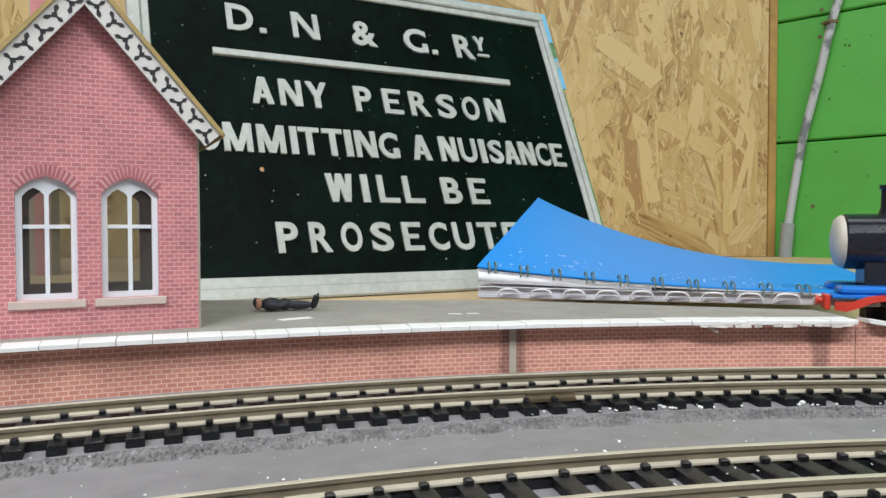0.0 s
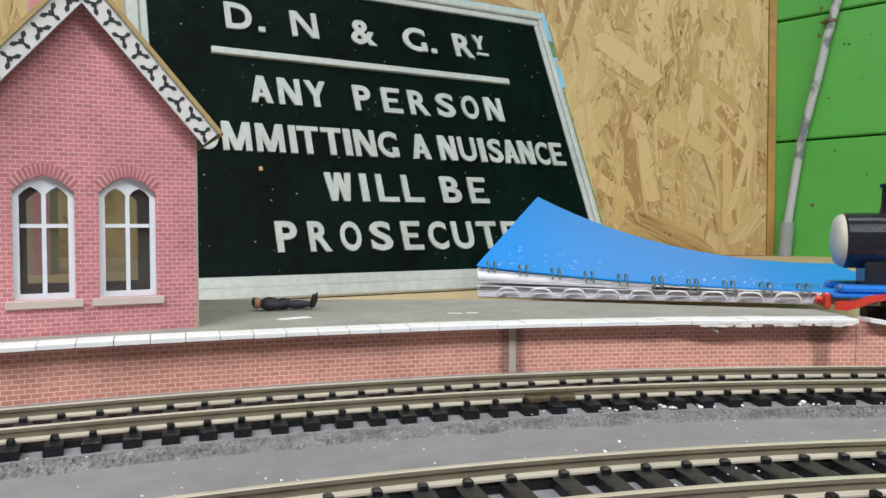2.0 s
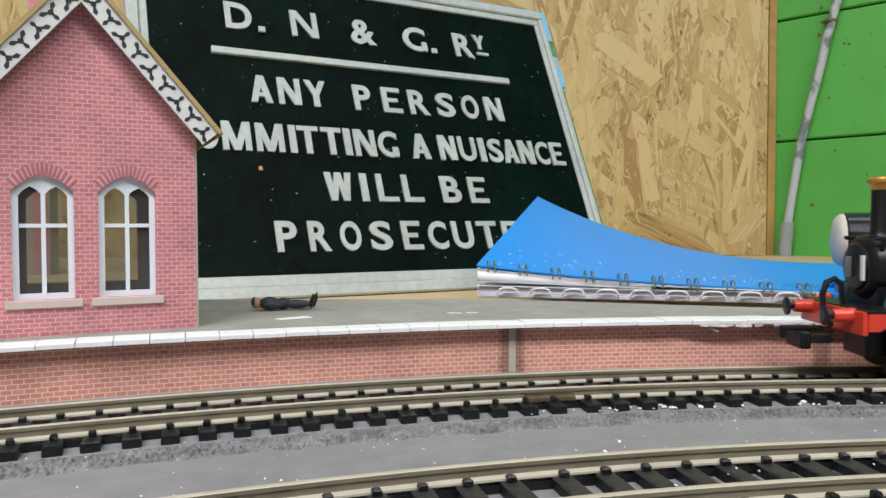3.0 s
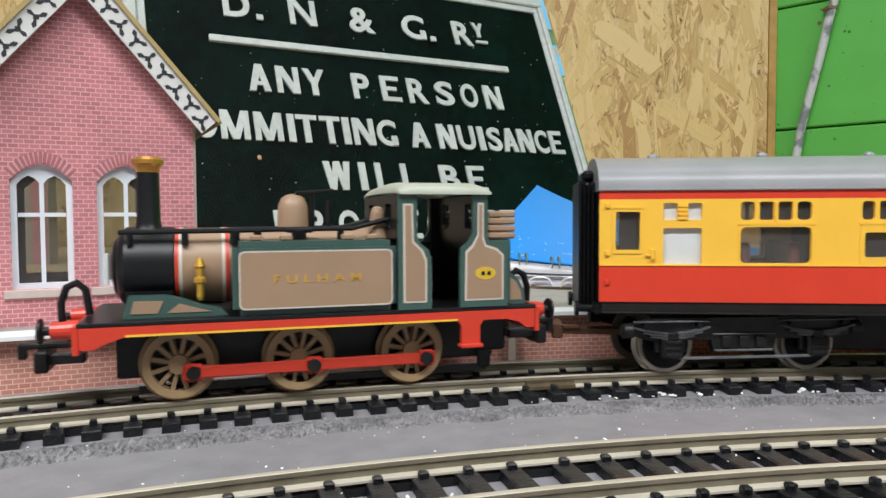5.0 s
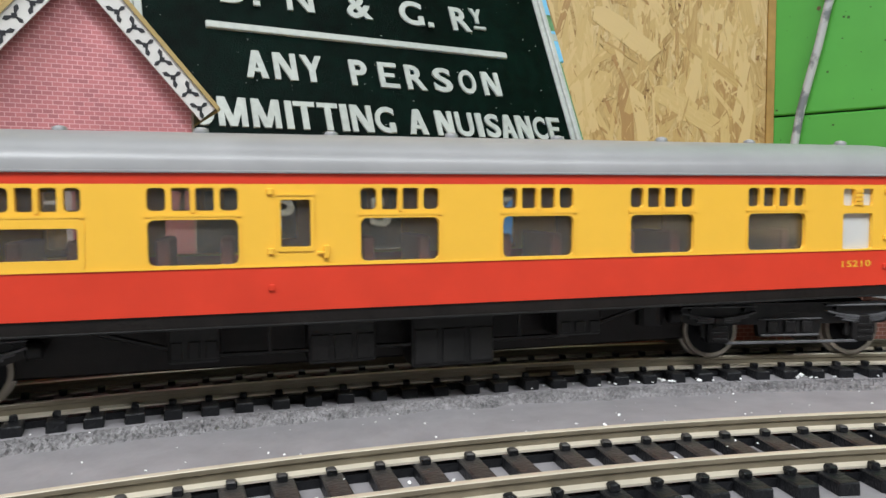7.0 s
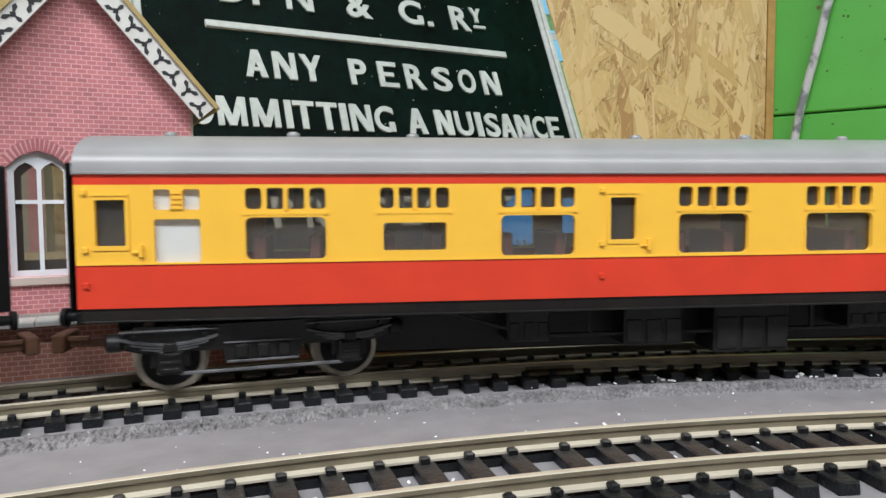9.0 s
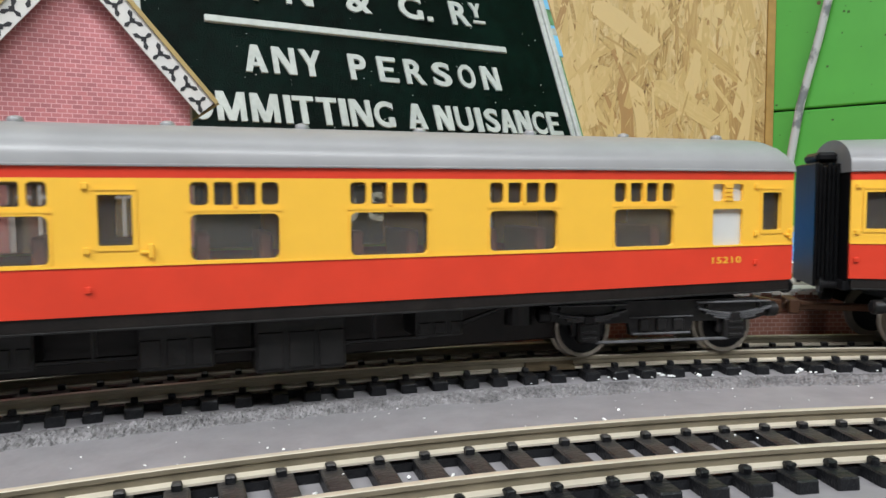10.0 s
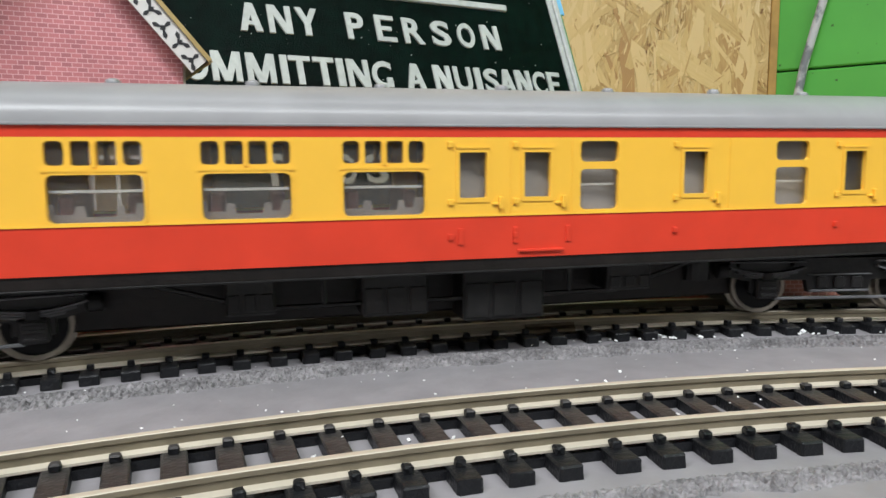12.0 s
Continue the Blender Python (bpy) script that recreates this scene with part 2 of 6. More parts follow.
M_SLAB = mat("white_slab_card", (0.78, 0.77, 0.76), 0.6, var=0.07, scale=250)
M_ASPH = mat("platform_grey_paper", (0.30, 0.285, 0.26), 0.8, var=0.2, scale=900, bump=0.2)
M_TORN = mat("torn_paper", (0.52, 0.47, 0.44), 0.8, var=0.3, scale=900)
M_STONE = mat("sill_card", (0.58, 0.47, 0.43), 0.65, var=0.08)
M_WHITE = mat("white_card", (0.76, 0.79, 0.85), 0.5, var=0.05)
M_BARGE = mat("grey_white_card", (0.68, 0.66, 0.64), 0.6, var=0.08)
M_BLACKP = mat("black_print", (0.025, 0.025, 0.03), 0.5)
M_CARD = mat("cut_card_edge", (0.42, 0.30, 0.12), 0.7, var=0.2)
M_CARDG = mat("grey_card_edge", (0.42, 0.37, 0.30), 0.7, var=0.1)
M_ROOFCARD = mat("slate_paper", (0.20, 0.17, 0.12), 0.7, var=0.25)
M_PANE = glass_mat("window_film", (0.62, 0.63, 0.60), 0.06)
M_SIGN = mat("sign_dark_green", (0.0010, 0.0058, 0.0042), 0.34, var=0.9, scale=140, bump=0.7, bscale=900, spec=0.045)
M_LETTER = mat("sign_white_paint", (0.43, 0.45, 0.43), 0.5, var=0.2, scale=240, bump=0.3)
M_SKYPRINT = mat("sky_print", (0.20, 0.52, 0.80), 0.6, var=0.25, scale=25)
M_TREEPRINT = mat("tree_print", (0.12, 0.26, 0.12), 0.6, var=0.7, scale=120)
M_BLUE = mat("blue_cover", (0.012, 0.275, 0.80), 0.4, var=0.04, scale=60, bump=0.05, spec=0.25)
M_PAPER = mat("notebook_paper", (0.85, 0.845, 0.88), 0.7, var=0.05)
M_LINE = mat("page_edge_shade", (0.44, 0.43, 0.52), 0.7)
M_WIRE = mat("white_wire", (0.80, 0.80, 0.80), 0.3, var=0.05)
M_WIREG = mat("green_grey_wire", (0.20, 0.25, 0.22), 0.35, 0.4)
M_PINK = mat("pink_card", (0.75, 0.36, 0.40), 0.65)


# ---- building helpers (millimetres in, metres out) ----
def part(name, bm, material, parent=None, label="", smooth=False):
    bmesh.ops.recalc_face_normals(bm, faces=bm.faces)
    bmesh.ops.scale(bm, vec=(K, K, K), verts=bm.verts)
    me = bpy.data.meshes.new(name)
    bm.to_mesh(me)
    bm.free()
    for m in material if isinstance(material, (list, tuple)) else (material,):
        me.materials.append(m)
    if smooth:
        me.polygons.foreach_set("use_smooth", [True] * len(me.polygons))
        me.set_sharp_from_angle(angle=radians(38))
    ob = new(name, me)
    ob.parent = parent
    if label:
        ob["label"] = label
    return ob


def shared(name, me, parent, m):
    ob = new(name, me)
    ob.parent = parent
    ob.matrix_basis = m
    return ob


def thing(name, label, category, x=0, y=0, z=0, rz=0, group="", kind=""):
    ob = new(name)
    ob.empty_display_size = 0.01
    ob.matrix_basis = pose(x * K, y * K, z * K, 0, 0, rz)
    return tagged(ob, label, category, group, kind)


def box(bm, x0, x1, y0, y1, z0, z1, bev=0.0, m=None, seg=1):
    r = bmesh.ops.create_cube(bm, size=1)
    vs = r["verts"]
    for v in vs:
        v.co = Vector(((x0 + x1) / 2 + v.co.x * (x1 - x0), (y0 + y1) / 2 + v.co.y * (y1 - y0), (z0 + z1) / 2 + v.co.z * (z1 - z0)))
    if m:
        bmesh.ops.transform(bm, matrix=m, verts=vs)
    if bev:
        es = list({e for v in vs for e in v.link_edges})
        bmesh.ops.bevel(bm, geom=es, offset=bev, segments=seg, affect="EDGES")
    return bm


def Box(*a, **k):
    return box(bmesh.new(), *a, **k)


def cyl(bm, p, q, r, r2=None, n=16):
    """A rod from p to q."""
    p, q = Vector(p), Vector(q)
    d = q - p
    m = Matrix.Translation((p + q) / 2) @ d.to_track_quat("Z", "Y").to_matrix().to_4x4()
    bmesh.ops.create_cone(bm, cap_ends=True, segments=n, radius1=r, radius2=r if r2 is None else r2, depth=d.length, matrix=m)
    return bm


def Cyl(*a, **k):
    return cyl(bmesh.new(), *a, **k)


def tube(bm, pts, r, n=8):
    """One bent round bar through the points."""
    pts = [Vector(p) for p in pts]
    rings = []
    for i, p in enumerate(pts):
        d = (pts[min(i + 1, len(pts) - 1)] - pts[max(i - 1, 0)]).normalized()
        a = d.cross(Vector((.31, .93, .17))).normalized()
        b = d.cross(a)
        rings.append([bm.verts.new(p + r * (math.cos(2 * math.pi * k / n) * a + math.sin(2 * math.pi * k / n) * b)) for k in range(n)])
    for p, q in zip(rings, rings[1:]):
        for k in range(n):
            bm.faces.new((p[k], p[(k + 1) % n], q[(k + 1) % n], q[k]))
    bm.faces.new(rings[0][::-1])
    bm.faces.new(rings[-1])
    return bm


def lathe(bm, prof, m=None, n=24):
    """Turns (radius, height) rows round z."""
    rings = []
    for r, z in prof:
        rings.append([bm.verts.new((r * math.cos(2 * math.pi * i / n), r * math.sin(2 * math.pi * i / n), z)) for i in range(n)])
    for a, b in zip(rings, rings[1:]):
        for i in range(n):
            bm.faces.new((a[i], a[(i + 1) % n], b[(i + 1) % n], b[i]))
    bm.faces.new(rings[0][::-1])
    bm.faces.new(rings[-1])
    if m:
        bmesh.ops.transform(bm, matrix=m, verts=[v for g in rings for v in g])
    return bm


def plate(outer, holes, y0, y1):
    """A flat plate in x-z with holes, between y0 and y1."""
    bm = bmesh.new()
    es = []
    for loop in (outer, *holes):
        vs = [bm.verts.new((x, y0, z)) for x, z in loop]
        es += [bm.edges.new((vs[i], vs[(i + 1) % len(vs)])) for i in range(len(vs))]
    r = bmesh.ops.triangle_fill(bm, edges=es, use_beauty=True, normal=(0, -1, 0))
    faces = [g for g in r["geom"] if isinstance(g, bmesh.types.BMFace)]
    ex = bmesh.ops.extrude_face_region(bm, geom=faces)
    for g in ex["geom"]:
        if isinstance(g, bmesh.types.BMVert):
            g.co.y = y1
    return bm


def rect(x0, x1, z0, z1, r=0.0, n=3):
    """A rectangle's outline with rounded corners."""
    if not r:
        return [(x0, z0), (x1, z0), (x1, z1), (x0, z1)]
    pts = []
    for cx, cz, a0 in ((x1 - r, z0 + r, -90), (x1 - r, z1 - r, 0), (x0 + r, z1 - r, 90), (x0 + r, z0 + r, 180)):
        for i in range(n + 1):
            a = radians(a0 + 90 * i / n)
            pts.append((cx + r * math.cos(a), cz + r * math.sin(a)))
    return pts


def sweep(bm, prof, cx, cy, a0, a1, n, uv=False):
    """Sweeps a closed (radius, z) profile along an arc about (cx, cy); the angle runs from +y towards +x."""
    rings = []
    for i in range(n + 1):
        a = a0 + (a1 - a0) * i / n
        rings.append([bm.verts.new((cx + r * math.sin(a), cy + r * math.cos(a), z)) for r, z in prof])
    k = len(prof)
    lay = bm.loops.layers.uv.verify() if uv else None
    for i in range(n):
        for j in range(k):
            f = bm.faces.new((rings[i][j], rings[i + 1][j], rings[i + 1][(j + 1) % k], rings[i][(j + 1) % k]))
            if uv:
                for lp in f.loops:
                    p = lp.vert.co
                    lp[lay].uv = (math.atan2(p.x - cx, p.y - cy) * prof[0][0] * K, p.z * K)
    bm.faces.new(rings[0])
    bm.faces.new(rings[-1][::-1])
    return bm


# ---- the room ----
def strands(board):
    """Broad wood strands pressed into the face of the strand board."""
    rnd = random.Random(31)
    forms = []
    for wide, long in ((6, 70), (10, 96), (14, 124), (20, 112), (6, 44), (30, 92), (4, 84), (11, 74), (3, 30), (5, 38)):
        bm = bmesh.new()
        left = [(-wide / 2 * rnd.uniform(.75, 1.1), long * (k / 3 - .5) + rnd.uniform(-3, 3)) for k in range(4)]
        right = [(wide / 2 * rnd.uniform(.75, 1.1), long * (k / 3 - .5) + rnd.uniform(-3, 3)) for k in range(4)]
        tip = [(rnd.uniform(-.45, .45) * wide, long * .5 + rnd.uniform(3, 16))]
        foot = [(rnd.uniform(-.45, .45) * wide, -long * .5 - rnd.uniform(3, 16))]
        loop = foot + right + tip + left[::-1]
        f, g = [[bm.verts.new((x * K, y * K, z * K)) for x, z in loop] for y in (-.22, 0)]
        bm.faces.new(f)
        for i in range(len(loop)):
            j = (i + 1) % len(loop)
            bm.faces.new((f[i], g[i], g[j], f[j]))
        bmesh.ops.recalc_face_normals(bm, faces=bm.faces)
        me = bpy.data.meshes.new("strand")
        bm.to_mesh(me)
        bm.free()
        me.materials.append(M_STRAND)
        forms.append(me)
    for i in range(210):
        lean = rnd.gauss(0, 10) if rnd.random() < .8 else rnd.uniform(-65, 65)
        x, z = (rnd.uniform(130, 440), rnd.uniform(95, 400)) if i < 192 else (rnd.uniform(-640, -500), rnd.uniform(300, 390))
        k = rnd.randrange(10)
        reach = (44, 60, 74, 70, 32, 60, 54, 50, 26, 30)[k]
        x = min(x, 452 - reach * abs(math.sin(radians(lean))) - 16)
        shared("strand", forms[k], board, pose(x * K, -(.02 + .0035 * i) * K, z * K, 0, lean, 0))
    bm = bmesh.new()
    for i in range(900):
        x, z = rnd.gauss(.5, .32) * 300 + 140, rnd.uniform(48, 400)
        w, ln, y = rnd.uniform(.5, 2.2), rnd.uniform(2, 9), -.78 - .0004 * i
        m = pose(min(max(x, 130), 447), y, z, 0, rnd.gauss(0, 28), 0)
        f = [bm.verts.new(m @ Vector((a * w, 0, b * ln))) for a, b in ((0, -1), (.9, -.5), (.7, .6), (.1, 1), (-.8, .5), (-.7, -.6))]
        bm.faces.new(f)
        g = [bm.verts.new(v.co + Vector((0, .5, 0))) for v in f]
        for k in range(6):
            bm.faces.new((f[k], g[k], g[(k + 1) % 6], f[(k + 1) % 6]))
    tagged(part("wood_chip", bm, M_CHIP, board), kind="stuff")


def setting():
    room = ((-2300, -2300, -2400, 1900), (2300, 2400, -2400, 1900))
    for i, (x0, x1, y0, y1) in enumerate(room):
        tagged(part("wall_west" if i == 0 else "wall_east", Box(x0 - 60, x1, y0, y1, -800, 1600), M_ROOM),
               "plain pale painted side wall of the layout room", "wall", kind="structure")
    tagged(part("wall_south", Box(-2300, 2300, -2500, -2400, -800, 1600), M_ROOM), "plain pale wall behind the layout", "wall", kind="structure")
    tagged(part("wall_north", Box(-2300, 2300, 1100, 1180, -800, 1600), M_ROOM), "plain wall behind the strand board lining", "wall", kind="structure")
    tagged(part("ceiling", Box(-2360, 2400, -2500, 1900, 1600, 1660), M_ROOM), "plain white ceiling of the layout room", "ceiling", kind="structure")
    tagged(part("floor", Box(-2360, 2400, -2500, 1900, -860, -800), M_FLOOR), "dull brown floor under the layout", "floor", kind="structure")
    # green panelled wall, running from the strand board towards the viewer
    w = thing("wall_green", "bright green painted panelled wall with horizontal grooves", "wall", 462, 1036, 0, -43, kind="structure")
    z = -800
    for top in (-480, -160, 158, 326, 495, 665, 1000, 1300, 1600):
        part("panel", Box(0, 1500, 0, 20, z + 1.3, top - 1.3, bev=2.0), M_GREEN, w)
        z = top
    # backing in a third of the wall green, so the grooves' shade is painted in
    part("backing", Box(0, 1500, 14, 40, -800, 1600), mat("groove_shade_green", (0.03, 0.14, 0.02), 0.6), w)
    for x, z, d in ((65, 333, 4), (63, 297, 4.5), (57, 69, 4.5)):
        part("screw_head", Cyl((x, -.8, z), (x, 1, z), d * .6, n=10), M_SCREW, w, "rusty screw head")
    rnd = random.Random(17)
    bm = bmesh.new()
    for _ in range(46):
        x, z, r = rnd.uniform(8, 160), rnd.uniform(20, 400), rnd.choice((.5, .7, 1.0, 1.5))
        box(bm, x - r, x + r, -.25, .1, z - r * rnd.uniform(.4, 1.4), z + r)
    tagged(part("dirt_mark", bm, mat("green_grime", (0.05, 0.13, 0.03), 0.7, var=0.5), w), kind="stuff")
    # strand board lining
    o = thing("osb_panel", "tan oriented strand board sheet lining the wall", "wall panel", 0, 1030, 0)
    part("board", Box(-1600, 456, 0, 14, -1, 1300, bev=0.6), M_OSB, o)
    part("edge_strip", Box(456.4, 467.3, -2, 14, -1, 1300, bev=0.6), mat("board_edge", (0.40, 0.24, 0.07), 0.6, var=0.3, scale=60), o, "darker ochre edge strip")
    strands(o)
    # conduit
    p = thing("conduit", "grey-white painted conduit pipe on the green wall", "pipe", 0, 0, 0)
    bm = bmesh.new()
    pts = [(521, 966, 372), (518, 970, 341), (513, 975, 317), (508, 979, 288), (502, 985, 248), (494, 992, 204), (487, 999, 163), (482, 1003, 121), (478, 1007, 83), (473, 1010, 40)]
    tube(bm, [(x + 2, y - 2, z) for x, y, z in pts], 5.4, 14)
    part("pipe", bm, M_PIPE, p, smooth=True)
    part("socket", Cyl((472, 1009, -1), (475, 1007, 46), 8.6, n=14), mat("socket_grey", (0.30, 0.33, 0.34), 0.5), p, "grey pipe socket")
    part("clip", Box(506, 520, 968, 984, 309, 314, bev=1), M_SCREW, p, "rusty pipe clip")
    # table and the painted track board on it
    tagged(part("table", Box(-1300, 1500, -1000, 1029, -25, -1, bev=1), M_PLY), "bare plywood layout table", "table", kind="structure")
    for x in (-1240, 1380):
        for y in (-940, 470):
            part("leg", Box(x, x + 60, y, y + 60, -800, -25.5, bev=2), M_PLY, bpy.data.objects["table"])
    bm = bmesh.new()
    sweep(bm, [(0.5, -0.98), (527, -0.98), (527, -0.3), (526.5, 0), (0.5, 0)], CX, CY, 0, 2 * math.pi, 96)
    tagged(part("ground", bm, M_GREY), "smooth grey-painted track board with dust", "ground", kind="structure")


CX, CY, RF = 111.2, -298.3, 476.9     # the train's track
NX, NY, RN = 111.4, -287.0, 402.7     # the track next to the camera
RAIL = [(-1.25, 1.9), (1.25, 1.9), (1.25, 2.25), (0.35, 2.6), (0.35, 3.6), (0.65, 3.8), (0.65, 4.4), (0.5, 4.5), (-0.5, 4.5), (-0.65, 4.4), (-0.65, 3.8), (-0.35, 3.6), (-0.35, 2.6), (-1.25, 2.25)]


def sleeper_mesh(seed):
    rnd = random.Random(seed)
    bm = bmesh.new()
    box(bm, -1.65, 1.65, -14.2, 14.2, 0.02, 1.9, bev=0.25)
    for y in (-7.4, 7.4):
        bmesh.ops.bisect_plane(bm, geom=bm.verts[:] + bm.edges[:] + bm.faces[:], plane_co=(0, y, 0), plane_no=(0, 1, 0))
    for s in (-8.25, 8.25):
        for d in (-1.75, 1.75):
            box(bm, -0.7, 0.7, s + d - 0.75, s + d + 0.75, 1.8, 2.95, bev=0.22)
    for v in bm.verts:
        v.co += Vector((rnd.uniform(-.1, .1), rnd.uniform(-.15, .15), 0))
        if v.co.z < 0.3:
            v.co.z = 0.02
    for f in bm.faces:
        f.material_index = 1 if abs(f.calc_center_median().y) < 7.5 and f.normal.z > 0.4 else 0
    bmesh.ops.scale(bm, vec=(K, K, K), verts=bm.verts)
    me = bpy.data.meshes.new("sleeper")
    bm.to_mesh(me)
    bm.free()
    me.materials.append(M_SLEEPER)
    me.materials.append(M_SLEEPER_IN)
    return me


def track(name, label, cx, cy, R, a0, a1, phases, v0, v1):
    t = thing(name, label, "railway track", kind="structure")
    n = int((a1 - a0) * 60)
    for off in (-8.25, 8.25):
        bm = sweep(bmesh.new(), [(R + off + x, z) for x, z in RAIL], cx, cy, a0, a1, n)
        for i, f in enumerate(bm.faces):
            f.material_index = 1 if i % len(RAIL) in (3, 4, 5, 9, 10, 11) else 0
        part("rail", bm, [M_RAIL, M_WEB], t, "nickel-silver rail with tarnished sides")
        part("web", sweep(bmesh.new(), [(R + off - 1.3, .02), (R + off + 1.3, .02), (R + off + 1.3, 1.25), (R + off - 1.3, 1.25)], cx, cy, a0, a1, n), M_SLEEPER, t)
    meshes = [sleeper_mesh(i) for i in range(5)]
    rnd = random.Random(7)
    rest = []
    for s0, k0, k1 in phases:
        for k in range(k0, k1):
            s = s0 + 6.8 * k
            a = s / R
            if not a0 < a < a1:
                continue
            m = pose((cx + R * math.sin(a)) * K, (cy + R * math.cos(a)) * K, 0, 0, 0, -math.degrees(a) + rnd.uniform(-1, 1))
            if v0 < s < v1:
                shared("sleeper", rnd.choice(meshes), t, m)
            else:
                rest.append(m)
    bm = bmesh.new()
    for m in rest:
        mm = m.copy()
        mm.translation = m.translation / K
        box(bm, -1.65, 1.65, -14.2, 14.2, 0.02, 1.9, m=mm)
    if rest:
        tagged(part("sleepers", bm, M_SLEEPER, t), kind="stuff")
    return t


def grit(name, cx, cy, r0, r1, a0, a1, seed):
    """A rough bead of grey ballast filler beside the sleepers."""
    rnd = random.Random(seed)
    bm = bmesh.new()
    n, k = int((a1 - a0) * r0 / 0.45), 14
    rows = []
    for i in range(n + 1):
        a = a0 + (a1 - a0) * i / n
        lo = r0 + 1.8 * noise.noise(Vector((i * 0.05, seed, 0))) + 0.8 * noise.noise(Vector((i * .3, seed, 3)))
        row = []
        for j in range(k + 1):
            f = j / k
            r = lo + (r1 - lo) * f
            h = 0.66 * math.sin(math.pi * min(1, f * 1.25)) ** 0.5 if 0 < f < .8 else 0.1
            z = max(0.01, h * (0.6 + 1.5 * noise.noise(Vector((i * .42, j * .6, seed)))) + (rnd.uniform(-.3, .3) if 0 < j < k else 0)) if 0 < j < k else -0.3
            row.append(bm.verts.new((cx + (r + rnd.uniform(-.25, .25)) * math.sin(a), cy + r * math.cos(a), z)))
        rows.append(row)
    for i in range(n):
        for j in range(k):
            bm.faces.new((rows[i][j], rows[i + 1][j], rows[i + 1][j + 1], rows[i][j + 1]))
    return tagged(part(name, bm, M_GRIT), "rough grey grit bead along the sleeper ends", "ballast", kind="stuff")


def flecks():
    rnd = random.Random(4)
    bm = bmesh.new()

    def fleck(x, y, z, r):
        m = pose(x, y, z, rnd.uniform(-30, 30), rnd.uniform(-30, 30), rnd.uniform(0, 360))
        box(bm, -r, r, -r * rnd.uniform(.4, 1), r * .6, -r * .35, r * .35, m=m)
    for x, y, r in ((29, 130, .34), (30.5, 129, .38), (24, 131, .24), (33, 136, .3)):
        fleck(x, y, r * .3, r)
    for _ in range(160):
        a = rnd.uniform(-.5, .05)
        R = rnd.uniform(RN + 13, RF - 20)
        fleck(NX + R * math.sin(a), NY + R * math.cos(a), .1, rnd.choice((.09, .11, .14, .2)))
    for s, c in ((-.135, 26), (-.09, 8), (-.03, 6), (-.2, 3)):
        for _ in range(c):
            a = s + rnd.uniform(-.04, .04)
            R = RF - 13.2 + rnd.uniform(-1.8, 1.4)
            fleck(CX + R * math.sin(a), CY + R * math.cos(a), .45, rnd.uniform(.2, .55))
    for _ in range(30):
        a = rnd.uniform(-.33, .0)
        R = RN + rnd.uniform(-5, 6)
        fleck(NX + R * math.sin(a), NY + R * math.cos(a), rnd.choice((.4, 2.0)), rnd.uniform(.14, .3))
    tagged(part("paint_flecks", bm, M_FLECK), "scattered white paint crumbs on the track board", "debris", kind="stuff")


setting()
track("track_main", "curved model railway track with black plastic sleepers", CX, CY, RF, -2.1, 2.75, [(-197.9 - 6.8 * 120, 0, 137), (-81.1, 0, 230)], -300, 160)
# rusty joiner clasping the inner rail where two lengths of the main track meet
part("rail_joiner", sweep(bmesh.new(), [(RF - 8.25 + x, z) for x, z in ((-1.75, 1.92), (1.75, 1.92), (1.75, 2.6), (.75, 3.1), (.75, 3.75), (-.75, 3.75), (-.75, 3.1), (-1.75, 2.6))],
                          CX, CY, -.200, -.176, 6), M_JOINER, bpy.data.objects["track_main"], "dark rusty rail joiner")
track("track_front", "curved model railway track nearest the viewer", NX, NY, RN, -1.1, 1.0, [(-168.5 - 6.8 * 50, 0, 61), (-92.2, 0, 80)], -260, 120)
grit("grit_main", CX, CY, RF - 25.0, RF - 15.0, -.62, .3, 1)
grit("grit_front", NX, NY, RN - 23, RN - 17.0, -.5, .3, 2)
flecks()


